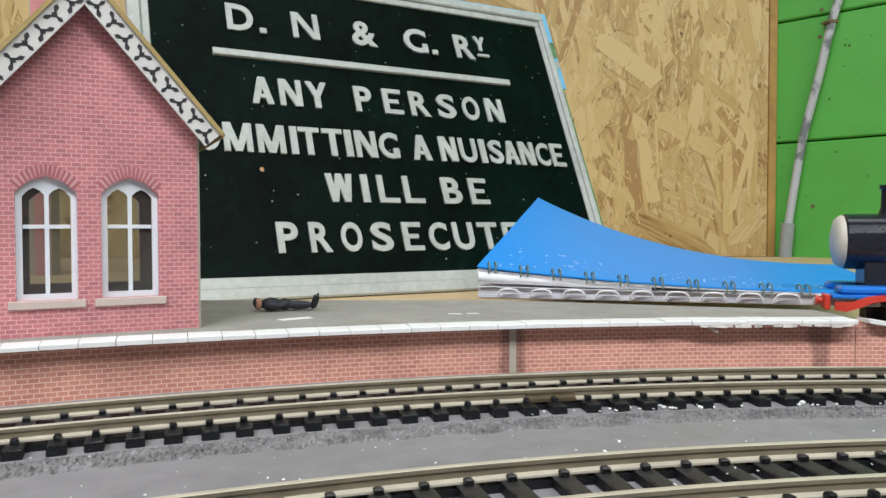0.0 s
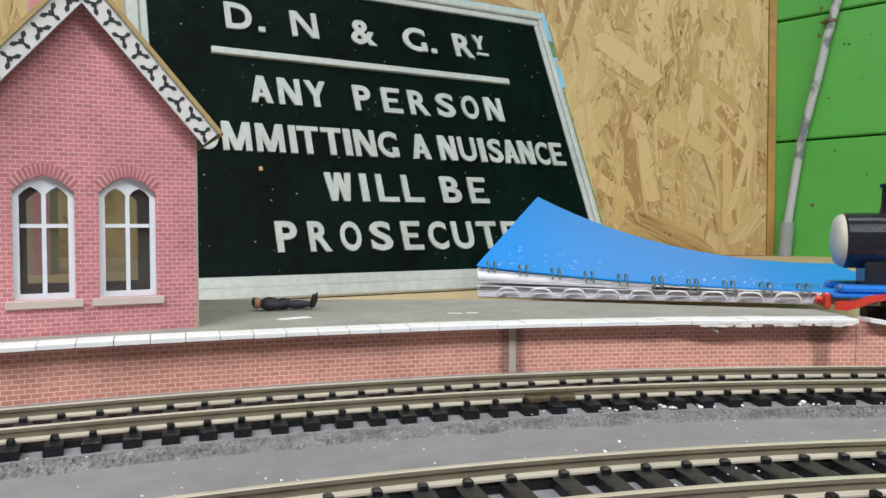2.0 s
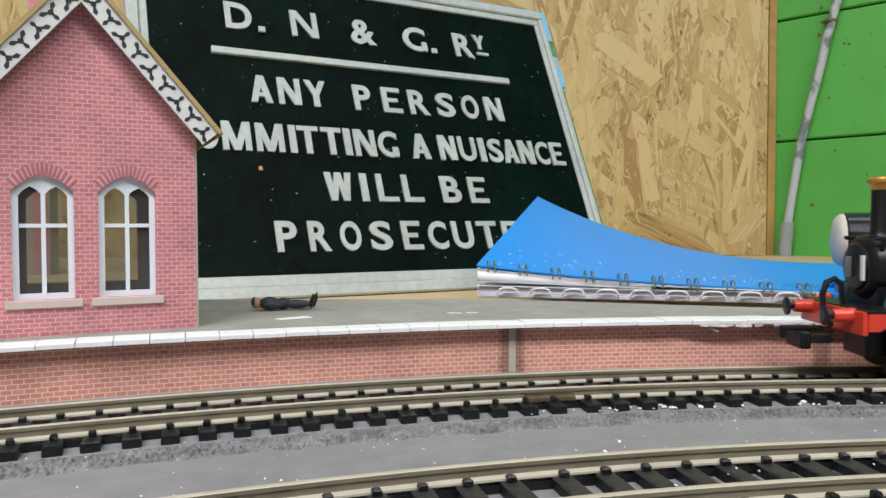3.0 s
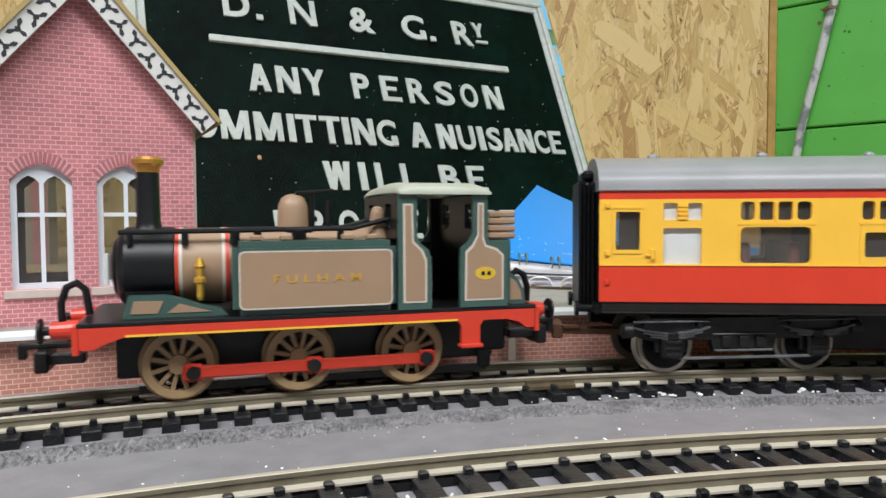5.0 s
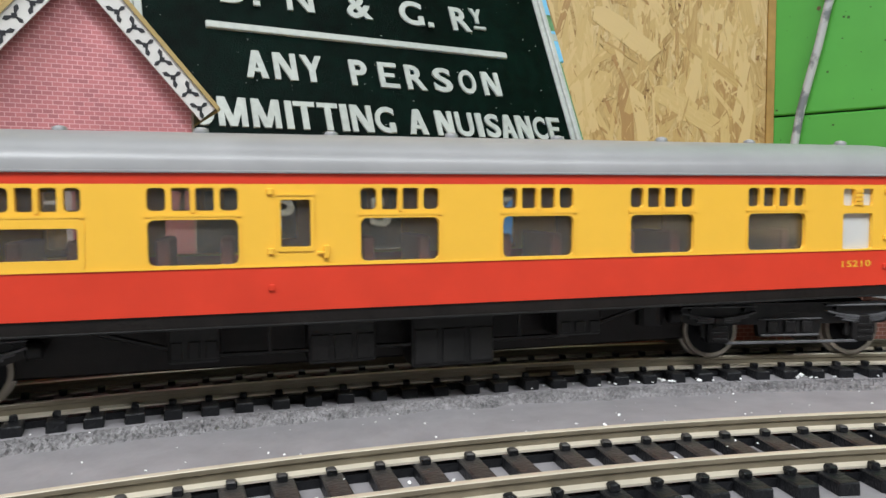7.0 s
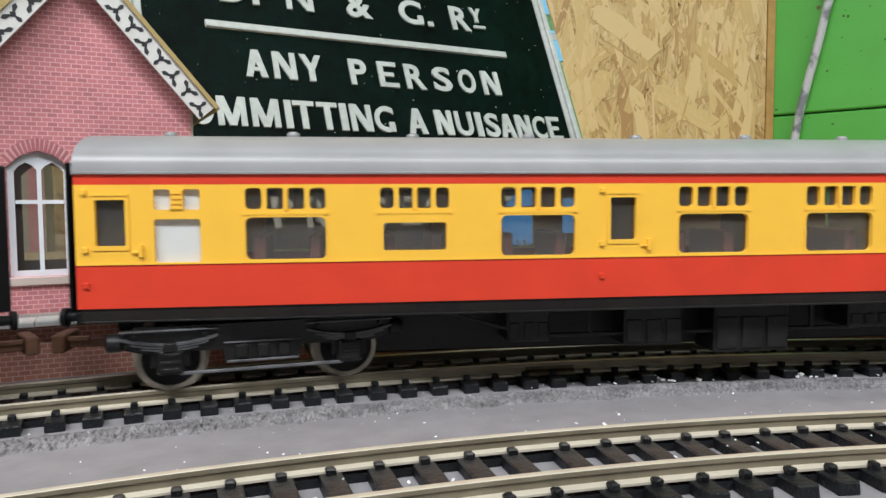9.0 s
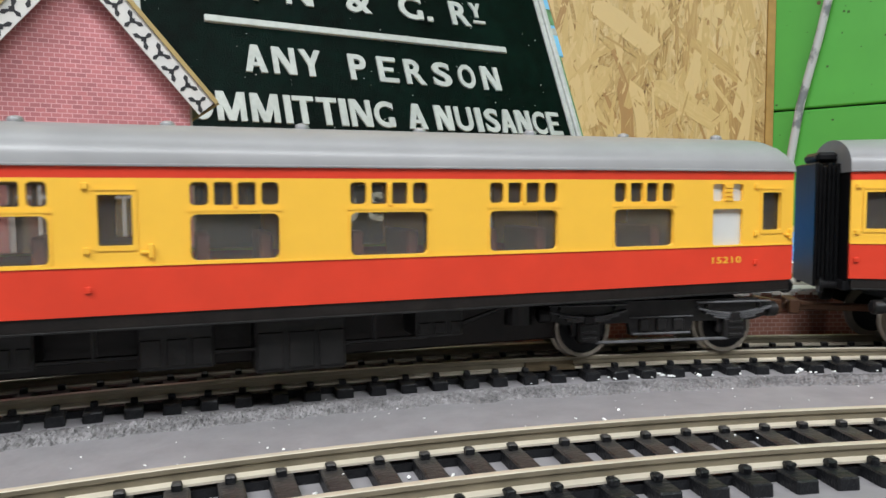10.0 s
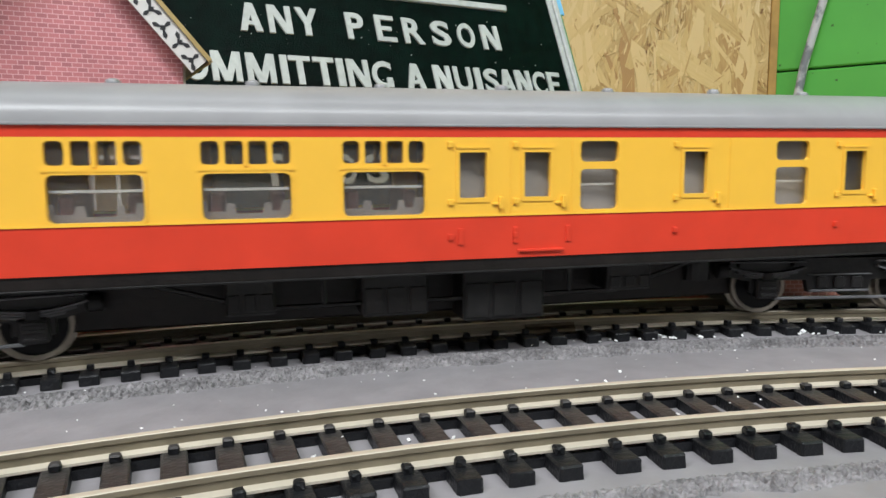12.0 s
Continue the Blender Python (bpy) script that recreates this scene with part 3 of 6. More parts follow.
# ---- platform ----
def platform():
    p = thing("platform", "card model station platform, red brick wall and white edging slabs", "platform")
    a0, a1 = -.62, .016
    f = RF + 31.8
    # brick wall and body
    bm = bmesh.new()
    lay = bm.loops.layers.uv.verify()
    n = 60
    front = [(CX + f * math.sin(a0 + (a1 - a0) * i / n), CY + f * math.cos(a0 + (a1 - a0) * i / n)) for i in range(n + 1)]
    loop = front + [(119, 233.5), (20, 267.5), (-98, 269), (-240, 246)]
    lo, hi = [bm.verts.new((x, y, 0)) for x, y in loop], [bm.verts.new((x, y, 12.8)) for x, y in loop]
    for i in range(len(loop)):
        j = (i + 1) % len(loop)
        fc = bm.faces.new((lo[i], lo[j], hi[j], hi[i]))
        for lp in fc.loops:
            k = i if lp.vert in (lo[i], hi[i]) else i + 1
            lp[lay].uv = (k * (a1 - a0) / n * f * K, lp.vert.co.z * K)
    bm.faces.new(lo[::-1])
    bm.faces.new(hi)
    part("brick_wall", bm, M_BRICK_P, p, "printed red brick platform wall")
    # asphalt top
    bm = bmesh.new()
    g = RF + 36.1
    loop = [(CX + g * math.sin(a0 + (a1 - a0) * i / n), CY + g * math.cos(a0 + (a1 - a0) * i / n)) for i in range(n + 1)]
    loop += [(119, 232.5), (20, 266.5), (-98, 268), (-240, 245)]
    lo, hi = [bm.verts.new((x, y, 12.81)) for x, y in loop], [bm.verts.new((x, y, 13.95)) for x, y in loop]
    for i in range(len(loop)):
        j = (i + 1) % len(loop)
        bm.faces.new((lo[i], lo[j], hi[j], hi[i]))
    bm.faces.new(hi)
    part("surface", bm, M_ASPH, p, "grey printed asphalt surface")
    # edging slabs
    rnd = random.Random(3)
    s = a0 * 511
    while s < a1 * 511 - 3:
        b0, b1 = s / 511, (s + 8.1 - .22) / 511
        d = rnd.uniform(-.25, .25)
        z = 14.05 + rnd.uniform(-.06, .1)
        bm = sweep(bmesh.new(), [(RF + 28 + d, 12.82), (RF + 36, 12.82), (RF + 36, z), (RF + 28.25 + d, z), (RF + 28 + d, z - .25)], CX, CY, b0, min(b1, a1), 2)
        part("slab", bm, M_SLAB, p)
        s += 8.1
    # torn paper at the far end
    bm = bmesh.new()
    rnd = random.Random(21)
    for k in range(26):
        a = rnd.uniform(-.075, .012)
        l, r = rnd.uniform(1.2, 3.6), RF + 28.0
        box(bm, -l / 2, l / 2, -.1, .1, rnd.uniform(-1.0, -.5), .3, m=pose(CX + r * math.sin(a), CY + r * math.cos(a), 12.8, rnd.uniform(-30, 10), rnd.uniform(-6, 6), -math.degrees(a)))
    box(bm, -.2, 3.4, -.1, .1, -.5, .4, m=pose(75, 206.4, 12.4, -30, 28, -4))
    part("torn_edge", bm, M_TORN, p, "torn ragged paper edge")
    # joint between two kit sections
    a = -.182
    part("joint_strip", Box(-1.0, 1.0, -.25, .1, .1, 12.6, m=pose(CX + f * math.sin(a), CY + f * math.cos(a), 0, 0, 0, -math.degrees(a))), M_CARDG, p, "grey card joint strip")
    # ramp at the end
    bm = bmesh.new()
    lay = bm.loops.layers.uv.verify()
    for i in range(13):
        a = a1 + .0005 + .16 * i / 12
        h = 12.7 * (1 - i / 12) + .3
        for r in (RF + 31.8, RF + 42):
            for z in (0, h):
                bm.verts.new((CX + r * math.sin(a), CY + r * math.cos(a), z))
    bm.verts.ensure_lookup_table()
    v = bm.verts
    for i in range(12):
        q, w = 4 * i, 4 * i + 4
        for c in ((0, 1), (1, 3), (3, 2), (2, 0)):
            fc = bm.faces.new((v[q + c[0]], v[w + c[0]], v[w + c[1]], v[q + c[1]]))
            for lp in fc.loops:
                lp[lay].uv = (math.atan2(lp.vert.co.x - CX, lp.vert.co.y - CY) * .51, lp.vert.co.z * K)
    bm.faces.new((v[0], v[1], v[3], v[2]))
    bm.faces.new((v[48], v[49], v[51], v[50]))
    part("ramp", bm, M_BRICK_P, p, "brick ramp sloping down from the platform end")
    for i in range(8):
        b0, b1 = a1 + .005 + .0195 * i, a1 + .005 + .0195 * i + .0190
        h = [12.7 * (1 - (b - a1 - .004) / .16) + .35 for b in (b0, b1)]
        bm = bmesh.new()
        vs = [bm.verts.new((CX + r * math.sin(b), CY + r * math.cos(b), hh + dz)) for b, hh in zip((b0, b1), h) for r in (RF + 29, RF + 36) for dz in (0, 1.1)]
        for c in ((0, 1, 3, 2), (4, 5, 7, 6), (0, 1, 5, 4), (2, 3, 7, 6), (1, 3, 7, 5), (0, 2, 6, 4)):
            bm.faces.new([vs[k] for k in c])
        part("slab", bm, M_SLAB, p)
    # white scraps lying on top
    for x, y, rz, l, w in ((-43.5, 212.5, 38, 5.0, 2.0), (3.5, 224, -8, 2.2, .9), (9, 225, 5, 1.8, .8)):
        part("paper_patch", Box(-l, l, -w, w, 13.96, 14.02, m=pose(x, y, 0, 0, 0, rz)), M_SLAB, p, "white paper scrap")


platform()


# ---- station house ----
def station():
    h = thing("station_house", "card model of a pink-red brick station gable with arched white windows", "building", -64.8, 193.8, 14, 26.8)
    h.scale = (.982, .982, .982)
    # local x runs to the right along the front, y into the house; the front spans x -54..0
    def window_loop(x, grow=0.0):
        g = grow
        return [(x - 6.85 - g, 9.1 - g), (x + 6.85 + g, 9.1 - g), (x + 6.85 + g, 36.0 + g * .6), (x + 3.8, 38.8 + g * .9), (x, 40.1 + g), (x - 3.8, 38.8 + g * .9), (x - 6.85 - g, 36.0 + g * .6)]
    outline = [(-54, 0), (-.8, 0), (-.8, 57.0), (-27.7, 88.5), (-54, 57.2)]
    wins = (-17.6, -36.8)
    part("gable_wall", plate(outline, [window_loop(x) for x in wins], 0, 2.0), M_BRICK_H, h, "printed pink-red brick gable wall")
    back = plate(outline, [window_loop(x) for x in wins], 62, 64)
    part("rear_wall", back, M_BRICK_H, h)
    part("side_wall", Box(-2.4, -.85, 2.05, 61.95, 0, 55), M_CARDG, h, "grey card side wall")
    part("side_wall", Box(-53.95, -52.4, 2.05, 61.95, 0, 55), M_BRICK_H, h)
    part("corner_edge", Box(-.78, -.2, 0.15, 2.6, 0, 55), M_CARDG, h, "grey cut card corner")
    part("floor", Box(-52.3, -1.7, 2.1, 61.9, 0.02, .8), M_CARDG, h)
    for x in wins:
        w = part("window", plate(window_loop(x, -.02), [window_loop(x, -1.45)], 1.3, 2.6), M_WHITE, h, "white arched window frame")
        part("mullion", Box(x - .5, x + .5, 1.5, 2.3, 10.4, 38.6), M_WHITE, w)
        part("transom", Box(x - 5.25, x + 5.25, 1.55, 2.25, 27.0, 27.95), M_WHITE, w)
        for s in (-1, 1):
            pts = [(x + s * .5, 38.9), (x + s * .5, 35.4), (x + s * 1.5, 36.5), (x + s * 2.9, 37.2), (x + s * 4.3, 36.3), (x + s * 5.3, 35.0), (x + s * 5.3, 36.6), (x + s * 3.6, 38.2)]
            part("pane_head", plate(pts if s > 0 else pts[::-1], [], 1.5, 2.3), M_WHITE, w)
            for z0, z1 in ((10.6, 27.05), (28.05, 37.4)):
                g = part("pane", Box(x + s * 2.9 - 2.4, x + s * 2.9 + 2.4, 2.32, 2.44, z0, z1), M_PANE, w)
                g.visible_shadow = False
        part("sill", Box(x - 8.6, x + 8.6, -.8, 1.5, 7.0, 9.05, bev=.15), M_STONE, h, "stone-coloured sill")
        bk = [(x + t * 7.2, 39.4 + 2.2 - 3.7 * abs(t) ** 1.9 + 1.4 * (1 - .3 * abs(t))) for t in (-1, -.8, -.6, -.4, -.2, 0, .2, .4, .6, .8, 1)]
        bk += [(x + t * 6.3, 39.4 + 2.2 - 3.7 * abs(t) ** 1.9 - 1.4) for t in (1, .8, .6, .4, .2, 0, -.2, -.4, -.6, -.8, -1)]
        part("arch_bed", plate(bk, [], -.04, .2), M_BED, h)
        for i in range(15):
            t = -1 + 2 * i / 14
            zc = 39.4 + 2.2 - 3.7 * abs(t) ** 1.9
            part("arch_brick", Box(-.36, .36, -.12, .3, -1.4, 1.4, bev=.06, m=pose(x + t * 6.6, 0, zc, 0, t * 42, 0)), M_ARCH, h)
    # roof: two card slopes, with raw yellowish edges
    for s in (-1, 1):
        m = pose(-27.6, 0, 90.5, 0, 49.8 * s, 0)
        part("roof_slope", Box(0 if s > 0 else -51, 51 if s > 0 else 0, -4.6, 67, 0, .7, m=m), M_ROOFCARD, h, "slate-paper roof slope")
        part("roof_edge", Box(0.4 if s > 0 else -50.7, 50.7 if s > 0 else -.4, -5.0, -4.62, -.25, .85, m=m), M_CARD, h, "raw yellow card edge")
        part("eave_edge", Box(50.72 if s > 0 else -51.3, 51.3 if s > 0 else -50.72, -4.6, 67, -.3, .7, m=m), M_CARD, h)
        b = part("bargeboard", Box(0.2 if s > 0 else -50.2, 50.2 if s > 0 else -.2, -4.3, -3.3, -5.2, -.02, m=m), M_BARGE, h, "white fretwork bargeboard with black cut-outs")
        for i in range(10):
            # a dark three-leaved opening in each triangle of the truss, pointing up and down in turn
            u, up = 3.2 + 4.95 * i, 1 if i % 2 else -1
            bm = bmesh.new()
            hub = m @ pose(u * s, -4.33, -2.85 - .42 * up, 0, 0, 0)
            for du, dz, wd in ((0, 2.5 * up, .56), (-2.5, -1.25 * up, .6), (2.5, -1.25 * up, .6)):
                ln = math.hypot(du, dz)
                nx, nz = -dz / ln, du / ln
                pts = [(0, 0), (du * .35 + nx * wd * .55, dz * .35 + nz * wd * .55), (du * .72 + nx * wd, dz * .72 + nz * wd), (du, dz),
                       (du * .72 - nx * wd, dz * .72 - nz * wd), (du * .35 - nx * wd * .55, dz * .35 - nz * wd * .55)]
                f, g = [[bm.verts.new(hub @ Vector((x, y, z))) for x, z in pts] for y in (-.06, .06)]
                bm.faces.new(f)
                bm.faces.new(g[::-1])
                for k in range(6):
                    bm.faces.new((f[k], g[k], g[(k + 1) % 6], f[(k + 1) % 6]))
            box(bm, -.62, .62, -.06, .06, -.62, .62, m=hub @ pose(0, 0, 0, 0, 45, 0))
            part("cut_out", bm, M_BLACKP, b)


station()


# ---- cast sign ----
def sign():
    an, lean = 28.14, 24.0
    s = thing("cast_sign", "dark green cast railway notice with raised white lettering, leaning back", "sign", -49.5, 439.3, -.9, an)
    T = pose(0, 0, .3, -lean, 0, 0)     # local x along the foot, z up the face, y into the plate
    def put(name, bm, material, label=""):
        bmesh.ops.transform(bm, matrix=T, verts=bm.verts)
        return part(name, bm, material, s, label)
    put("plate", Box(-116, 198, 1, 9, 2, 239), M_SIGN, "dark green pebbled field")
    for a in ((-122, 200.6, -2.5, 10, 0, 7.5), (-122, 200.6, -2.5, 10, 233, 240), (-122, -114.5, -2.5, 10, 7.52, 232.98), (196.2, 200.6, -2.5, 10, 7.52, 232.98)):
        put("frame", Box(*a, bev=.9), M_LETTER, "white raised outer rim")
    for a in ((-114.4, 196.1, -.6, 1.5, 7.6, 14.5), (-114.4, 196.1, -.6, 1.5, 227.5, 232.9), (-114.4, -109.5, -.6, 1.5, 14.55, 227.45), (192, 196.1, -.6, 1.5, 14.55, 227.45)):
        put("inner_rim", Box(*a, bev=.5), M_LETTER)
    put("rule", Box(-73, 151, -1.2, 1.5, 165.5, 170.5, bev=.4), M_LETTER)
    fonts = {}

    def strokes(ch, w, h):
        t, s = min(4.1, w * .31), 3.4
        rc = lambda a, b, c, d: [(a, c), (b, c), (b, d), (a, d)]
        if ch == "I":
            return [rc(0, w, 0, h)]
        if ch == "L":
            return [rc(0, t, 0, h), rc(0, w, 0, s)]
        if ch == "T":
            return [rc(0, w, h - s, h), rc(w / 2 - t / 2, w / 2 + t / 2, 0, h)]
        if ch == "E":
            return [rc(0, t, 0, h), rc(0, w, 0, s), rc(0, w * .97, h - s, h), rc(0, w * .8, h / 2 - s * .45, h / 2 + s * .45)]
        if ch == "N":
            return [rc(0, t * .9, 0, h), rc(w - t * .9, w, 0, h), [(0, h), (t * 1.2, h), (w, 0), (w - t * 1.2, 0)]]
        if ch == "M":
            c = w / 2
            return [rc(0, t * .9, 0, h), rc(w - t * .9, w, 0, h), [(0, h), (t * 1.15, h), (c + t * .5, 0), (c - t * .5, 0)], [(w - t * 1.15, h), (w, h), (c + t * .5, 0), (c - t * .5, 0)]]
        if ch == "W":
            a, b, c = w * .27, w * .73, w / 2
            return [[(0, h), (t, h), (a + t / 2, 0), (a - t / 2, 0)], [(c - t / 2, h), (c + t / 2, h), (a + t / 2, 0), (a - t / 2, 0)],
                    [(c - t / 2, h), (c + t / 2, h), (b + t / 2, 0), (b - t / 2, 0)], [(w - t, h), (w, h), (b + t / 2, 0), (b - t / 2, 0)]]
        if ch == "A":
            c = w / 2
            return [[(0, 0), (t, 0), (c + t * .55, h), (c - t * .55, h)], [(w - t, 0), (w, 0), (c + t * .55, h), (c - t * .55, h)], rc(w * .22, w * .78, h * .22, h * .22 + s * .8)]
        if ch == "Y":
            c = w / 2
            return [rc(c - t / 2, c + t / 2, 0, h * .5), [(0, h), (t, h), (c + t / 2, h * .42), (c - t / 2, h * .42)], [(w - t, h), (w, h), (c + t / 2, h * .42), (c - t / 2, h * .42)]]
        return None

    def glyph(ch, x0, x1, z0, h):
        """One raised letter filling x0..x1; straight letters are made of strokes."""
        if ch == "G":     # a round C with a short upright spur
            glyph("C", x0, x1, z0, h)
            put("letter_spur", Box(x1 - 4.4, x1 - .2, -.5, 1.2, z0 + .5, z0 + h * .40, bev=.2), M_LETTER)
            return
        bars = strokes(ch, x1 - x0, h)
        if bars:
            bm = bmesh.new()
            for k, bar in enumerate(bars):
                y = -.3 - .03 * k
                f, g = [[bm.verts.new((x0 + x, yy, z0 + z)) for x, z in bar] for yy in (y, 1.2)]
                bm.faces.new(f)
                bm.faces.new(g[::-1])
                for i in range(len(bar)):
                    j = (i + 1) % len(bar)
                    bm.faces.new((f[i], g[i], g[j], f[j]))
            put("letter", bm, M_LETTER)
            return
        if ch not in fonts:
            cu = bpy.data.curves.new("letter", "FONT")
            cu.body, cu.size, cu.extrude, cu.offset, cu.resolution_u = ch, 1.0, .03, .028, 4
            ob = new("letter_form", cu)
            me = bpy.data.meshes.new_from_object(ob.evaluated_get(bpy.context.evaluated_depsgraph_get()))
            bpy.data.objects.remove(ob)
            fonts[ch] = me
        bm = bmesh.new()
        bm.from_mesh(fonts[ch])
        xs, ys = [v.co.x for v in bm.verts], [v.co.y for v in bm.verts]
        ax, bx, ay, by = min(xs), max(xs), min(ys), max(ys)
        for v in bm.verts:
            v.co = Vector((x0 + (v.co.x - ax) / (bx - ax) * (x1 - x0), -v.co.z * 22 + .45, z0 + (v.co.y - ay) / (by - ay) * h))
        put("letter", bm, M_LETTER)

    def letters(z0, h, row):
        for ch, x0, x1 in row:
            glyph(ch, x0, x1, z0, h)

    letters(186.6, 21, (("D", -62, -44.5), ("N", -18, .8), ("&", 25, 44), ("G", 66, 85), ("R", 109, 125.5)))
    for x0 in (-41, 87.8):
        put("full_stop", Box(x0, x0 + 4.5, -1.2, .5, 186, 190.2, bev=.3), M_LETTER)
    glyph("Y", 127, 137, 195.5, 13)
    put("letter_underline", Box(127.5, 138, -1.2, .5, 189.5, 192, bev=.3), M_LETTER)
    letters(131.5, 20, (("A", -51.5, -37.5), ("N", -33.5, -18.5), ("Y", -15.5, -.8), ("P", 18.5, 31), ("E", 39.5, 54), ("R", 60, 75.5), ("S", 81.8, 96.8), ("O", 102.8, 117), ("N", 123, 138)))
    letters(96, 20, (("C", -104, -90), ("O", -88, -74), ("M", -72, -54.6), ("M", -51.5, -34), ("I", -30.5, -26), ("T", -25, -11), ("T", -9.2, 4.6), ("I", 6.2, 11), ("N", 13.2, 28.2), ("G", 30.2, 44.6)))
    letters(96, 19.5, (("A", 54.6, 68.8), ("N", 76.2, 89.6), ("U", 92.4, 106.2), ("I", 109.2, 114), ("S", 116.8, 128.6), ("A", 129.6, 142.2), ("N", 143.6, 156.8), ("C", 158.6, 170.4), ("E", 172.4, 184.6)))
    letters(63, 20, (("W", -11.5, 6.4), ("I", 12.2, 17), ("L", 23.6, 38), ("L", 42, 56.4), ("B", 71, 86), ("E", 92.6, 107.4)))
    letters(29, 20, (("P", -47, -34), ("R", -27, -13.4), ("O", -7, 6.8), ("S", 13, 27.8), ("E", 35, 49), ("C", 54, 68), ("U", 72.4, 88), ("T", 92, 107.6), ("E", 112, 126), ("D", 131, 145)))
    rnd = random.Random(9)
    bm = bmesh.new()
    for _ in range(140):
        x, z, r = rnd.uniform(-108, 190), rnd.uniform(16, 226), rnd.choice((.14, .18, .22, .4))
        box(bm, x - r, x + r * rnd.uniform(.4, 1), .5, 1.3, z - r * .7, z + r * .6)
    tagged(put("paint_speck", bm, M_LETTER), kind="stuff")
    # rust chip
    put("rust_chip", Box(-52, -49.5, .3, 1.2, 83, 86, bev=.5), mat("rust", (.5, .28, .14), .8), "small rust chip")
    # printed backscene leaning behind the sign
    b = thing("backscene_board", "printed sky and trees backscene board behind the sign", "backdrop board", -49.5, 439.3, -.9, an)
    T = T @ pose(0, 10.2, 0)
    for nm, a, mm in (("sky", (-90, 216, 0, 2, 176, 252), M_SKYPRINT), ("trees", (-90, 213, 0, 2, 2, 175.95), M_TREEPRINT), ("tree_top", (199.5, 216.1, -.15, 2, 206, 222), M_TREEPRINT), ("house_print", (199.5, 216.1, -.15, 2, 196, 203), M_LETTER)):
        bm = Box(*a)
        bmesh.ops.transform(bm, matrix=T, verts=bm.verts)
        part(nm, bm, mm, b)


sign()

# ---- notebook, figure and other things lying about ----
def notebook():
    n = thing("spiral_notebook", "wire-bound notepad with a curled glossy blue cover", "notebook", 12.6, 272.3, 14.05, -13.8)
    n.scale = (.982, .982, .982)
    W, D = 146, 205
    part("page_block", Box(0, W, 1.0, D, 0, 3.8, bev=.2), M_PAPER, n, "white page block")
    bm = bmesh.new()
    for k in range(5):
        box(bm, .3, W - .5, 0.84, 1.1, .4 + .65 * k, .54 + .65 * k)
    part("page_edges", bm, M_LINE, n)

    def sheet(name, f, mtl, thick, label="", skew=0):
        bm = bmesh.new()
        nu, nv = 36, 24
        g = [[[bm.verts.new((x, y, f(i / nu, j / nv) + dz)) for j in range(nv + 1) for x, y in [(W * i / nu + skew * (i / nu) * (j / nv), -.4 + (D + .4) * j / nv)]] for i in range(nu + 1)] for dz in (0, thick)]
        for i in range(nu):
            for j in range(nv):
                for k in (0, 1):
                    bm.faces.new((g[k][i][j], g[k][i + 1][j], g[k][i + 1][j + 1], g[k][i][j + 1]))
        rim = [(i, 0) for i in range(nu)] + [(nu, j) for j in range(nv)] + [(i, nv) for i in range(nu, 0, -1)] + [(0, j) for j in range(nv, 0, -1)]
        for (i, j), (p, q) in zip(rim, rim[1:] + rim[:1]):
            bm.faces.new((g[0][i][j], g[0][p][q], g[1][p][q], g[1][i][j]))
        part(name, bm, mtl, n, label, smooth=False)
    sheet("cover", lambda u, v: 4.2 + .4 * (1 - u) + (7.4 + 34 * v) * (1 - u) ** 2.2, M_BLUE, .5, "curled glossy blue cover", 30)
    rnd = random.Random(12)
    bm = bmesh.new()
    for _ in range(90):
        u, v = rnd.choice((rnd.uniform(.05, .3), rnd.uniform(.45, .95))), rnd.uniform(.02, .3) ** 1.2
        x, y, r = W * u + 30 * u * v, -.4 + (D + .4) * v, rnd.choice((.14, .18, .25, .4))
        box(bm, x - r, x + r, y - r, y + r * .6, 4.7 + .4 * (1 - u) + (7.4 + 34 * v) * (1 - u) ** 2.2, 4.9 + .4 * (1 - u) + (7.4 + 34 * v) * (1 - u) ** 2.2)
    tagged(part("dust_speck", bm, M_PAPER, n), kind="stuff")
    for k in (.08, .74, .84, .93):
        sheet("lifted_page", lambda u, v, k=k: 3.85 + .3 * k + k * (7.4 + 26 * v) * (1 - u) ** (2.2 + (1 - k) * .8), M_PAPER, .12, "lifted white page")
    part("rolled_page", Cyl((.5, 1.6, 8.4), (64, 1.2, 4.9), 2.5, .7, n=20), M_PAPER, n, "white page rolled under the cover", smooth=True)
    # wire binding
    for i in range(12):
        x = 5.5 + 12.1 * i
        u = x / W
        top = 4.9 + .4 * (1 - u) + 7.4 * (1 - u) ** 2.2
        for dx in (-1.3, 1.3):
            bm = bmesh.new()
            pts = [(x + dx - .5, 2.6, top - .4), (x + dx - .5, 2.2, top + 1.3), (x + dx - .1, 1.2, top + 1.9), (x + dx + .4, 0, top + 1.3), (x + dx + .5, -.8, top - .2), (x + dx + .3, -1.0, max(1.6, top - 2.4))]
            tube(bm, pts, .34, 6)
            part("wire_ring", bm, M_WIREG, n, smooth=True)
        bm = bmesh.new()
        pts = [(x + 2.2, -.4, .35), (x + 2.6, -1.0, 1.9), (x + 3.6, -1.2, 3.4), (x + 5.2, -1.3, 3.9), (x + 8.2, -1.3, 3.9), (x + 9.8, -1.2, 3.4), (x + 10.8, -1.0, 1.9), (x + 11.1, -.4, .35)]
        tube(bm, pts, .36, 6)
        if i < 11:
            part("wire_loop", bm, M_WIRE, n, smooth=True)


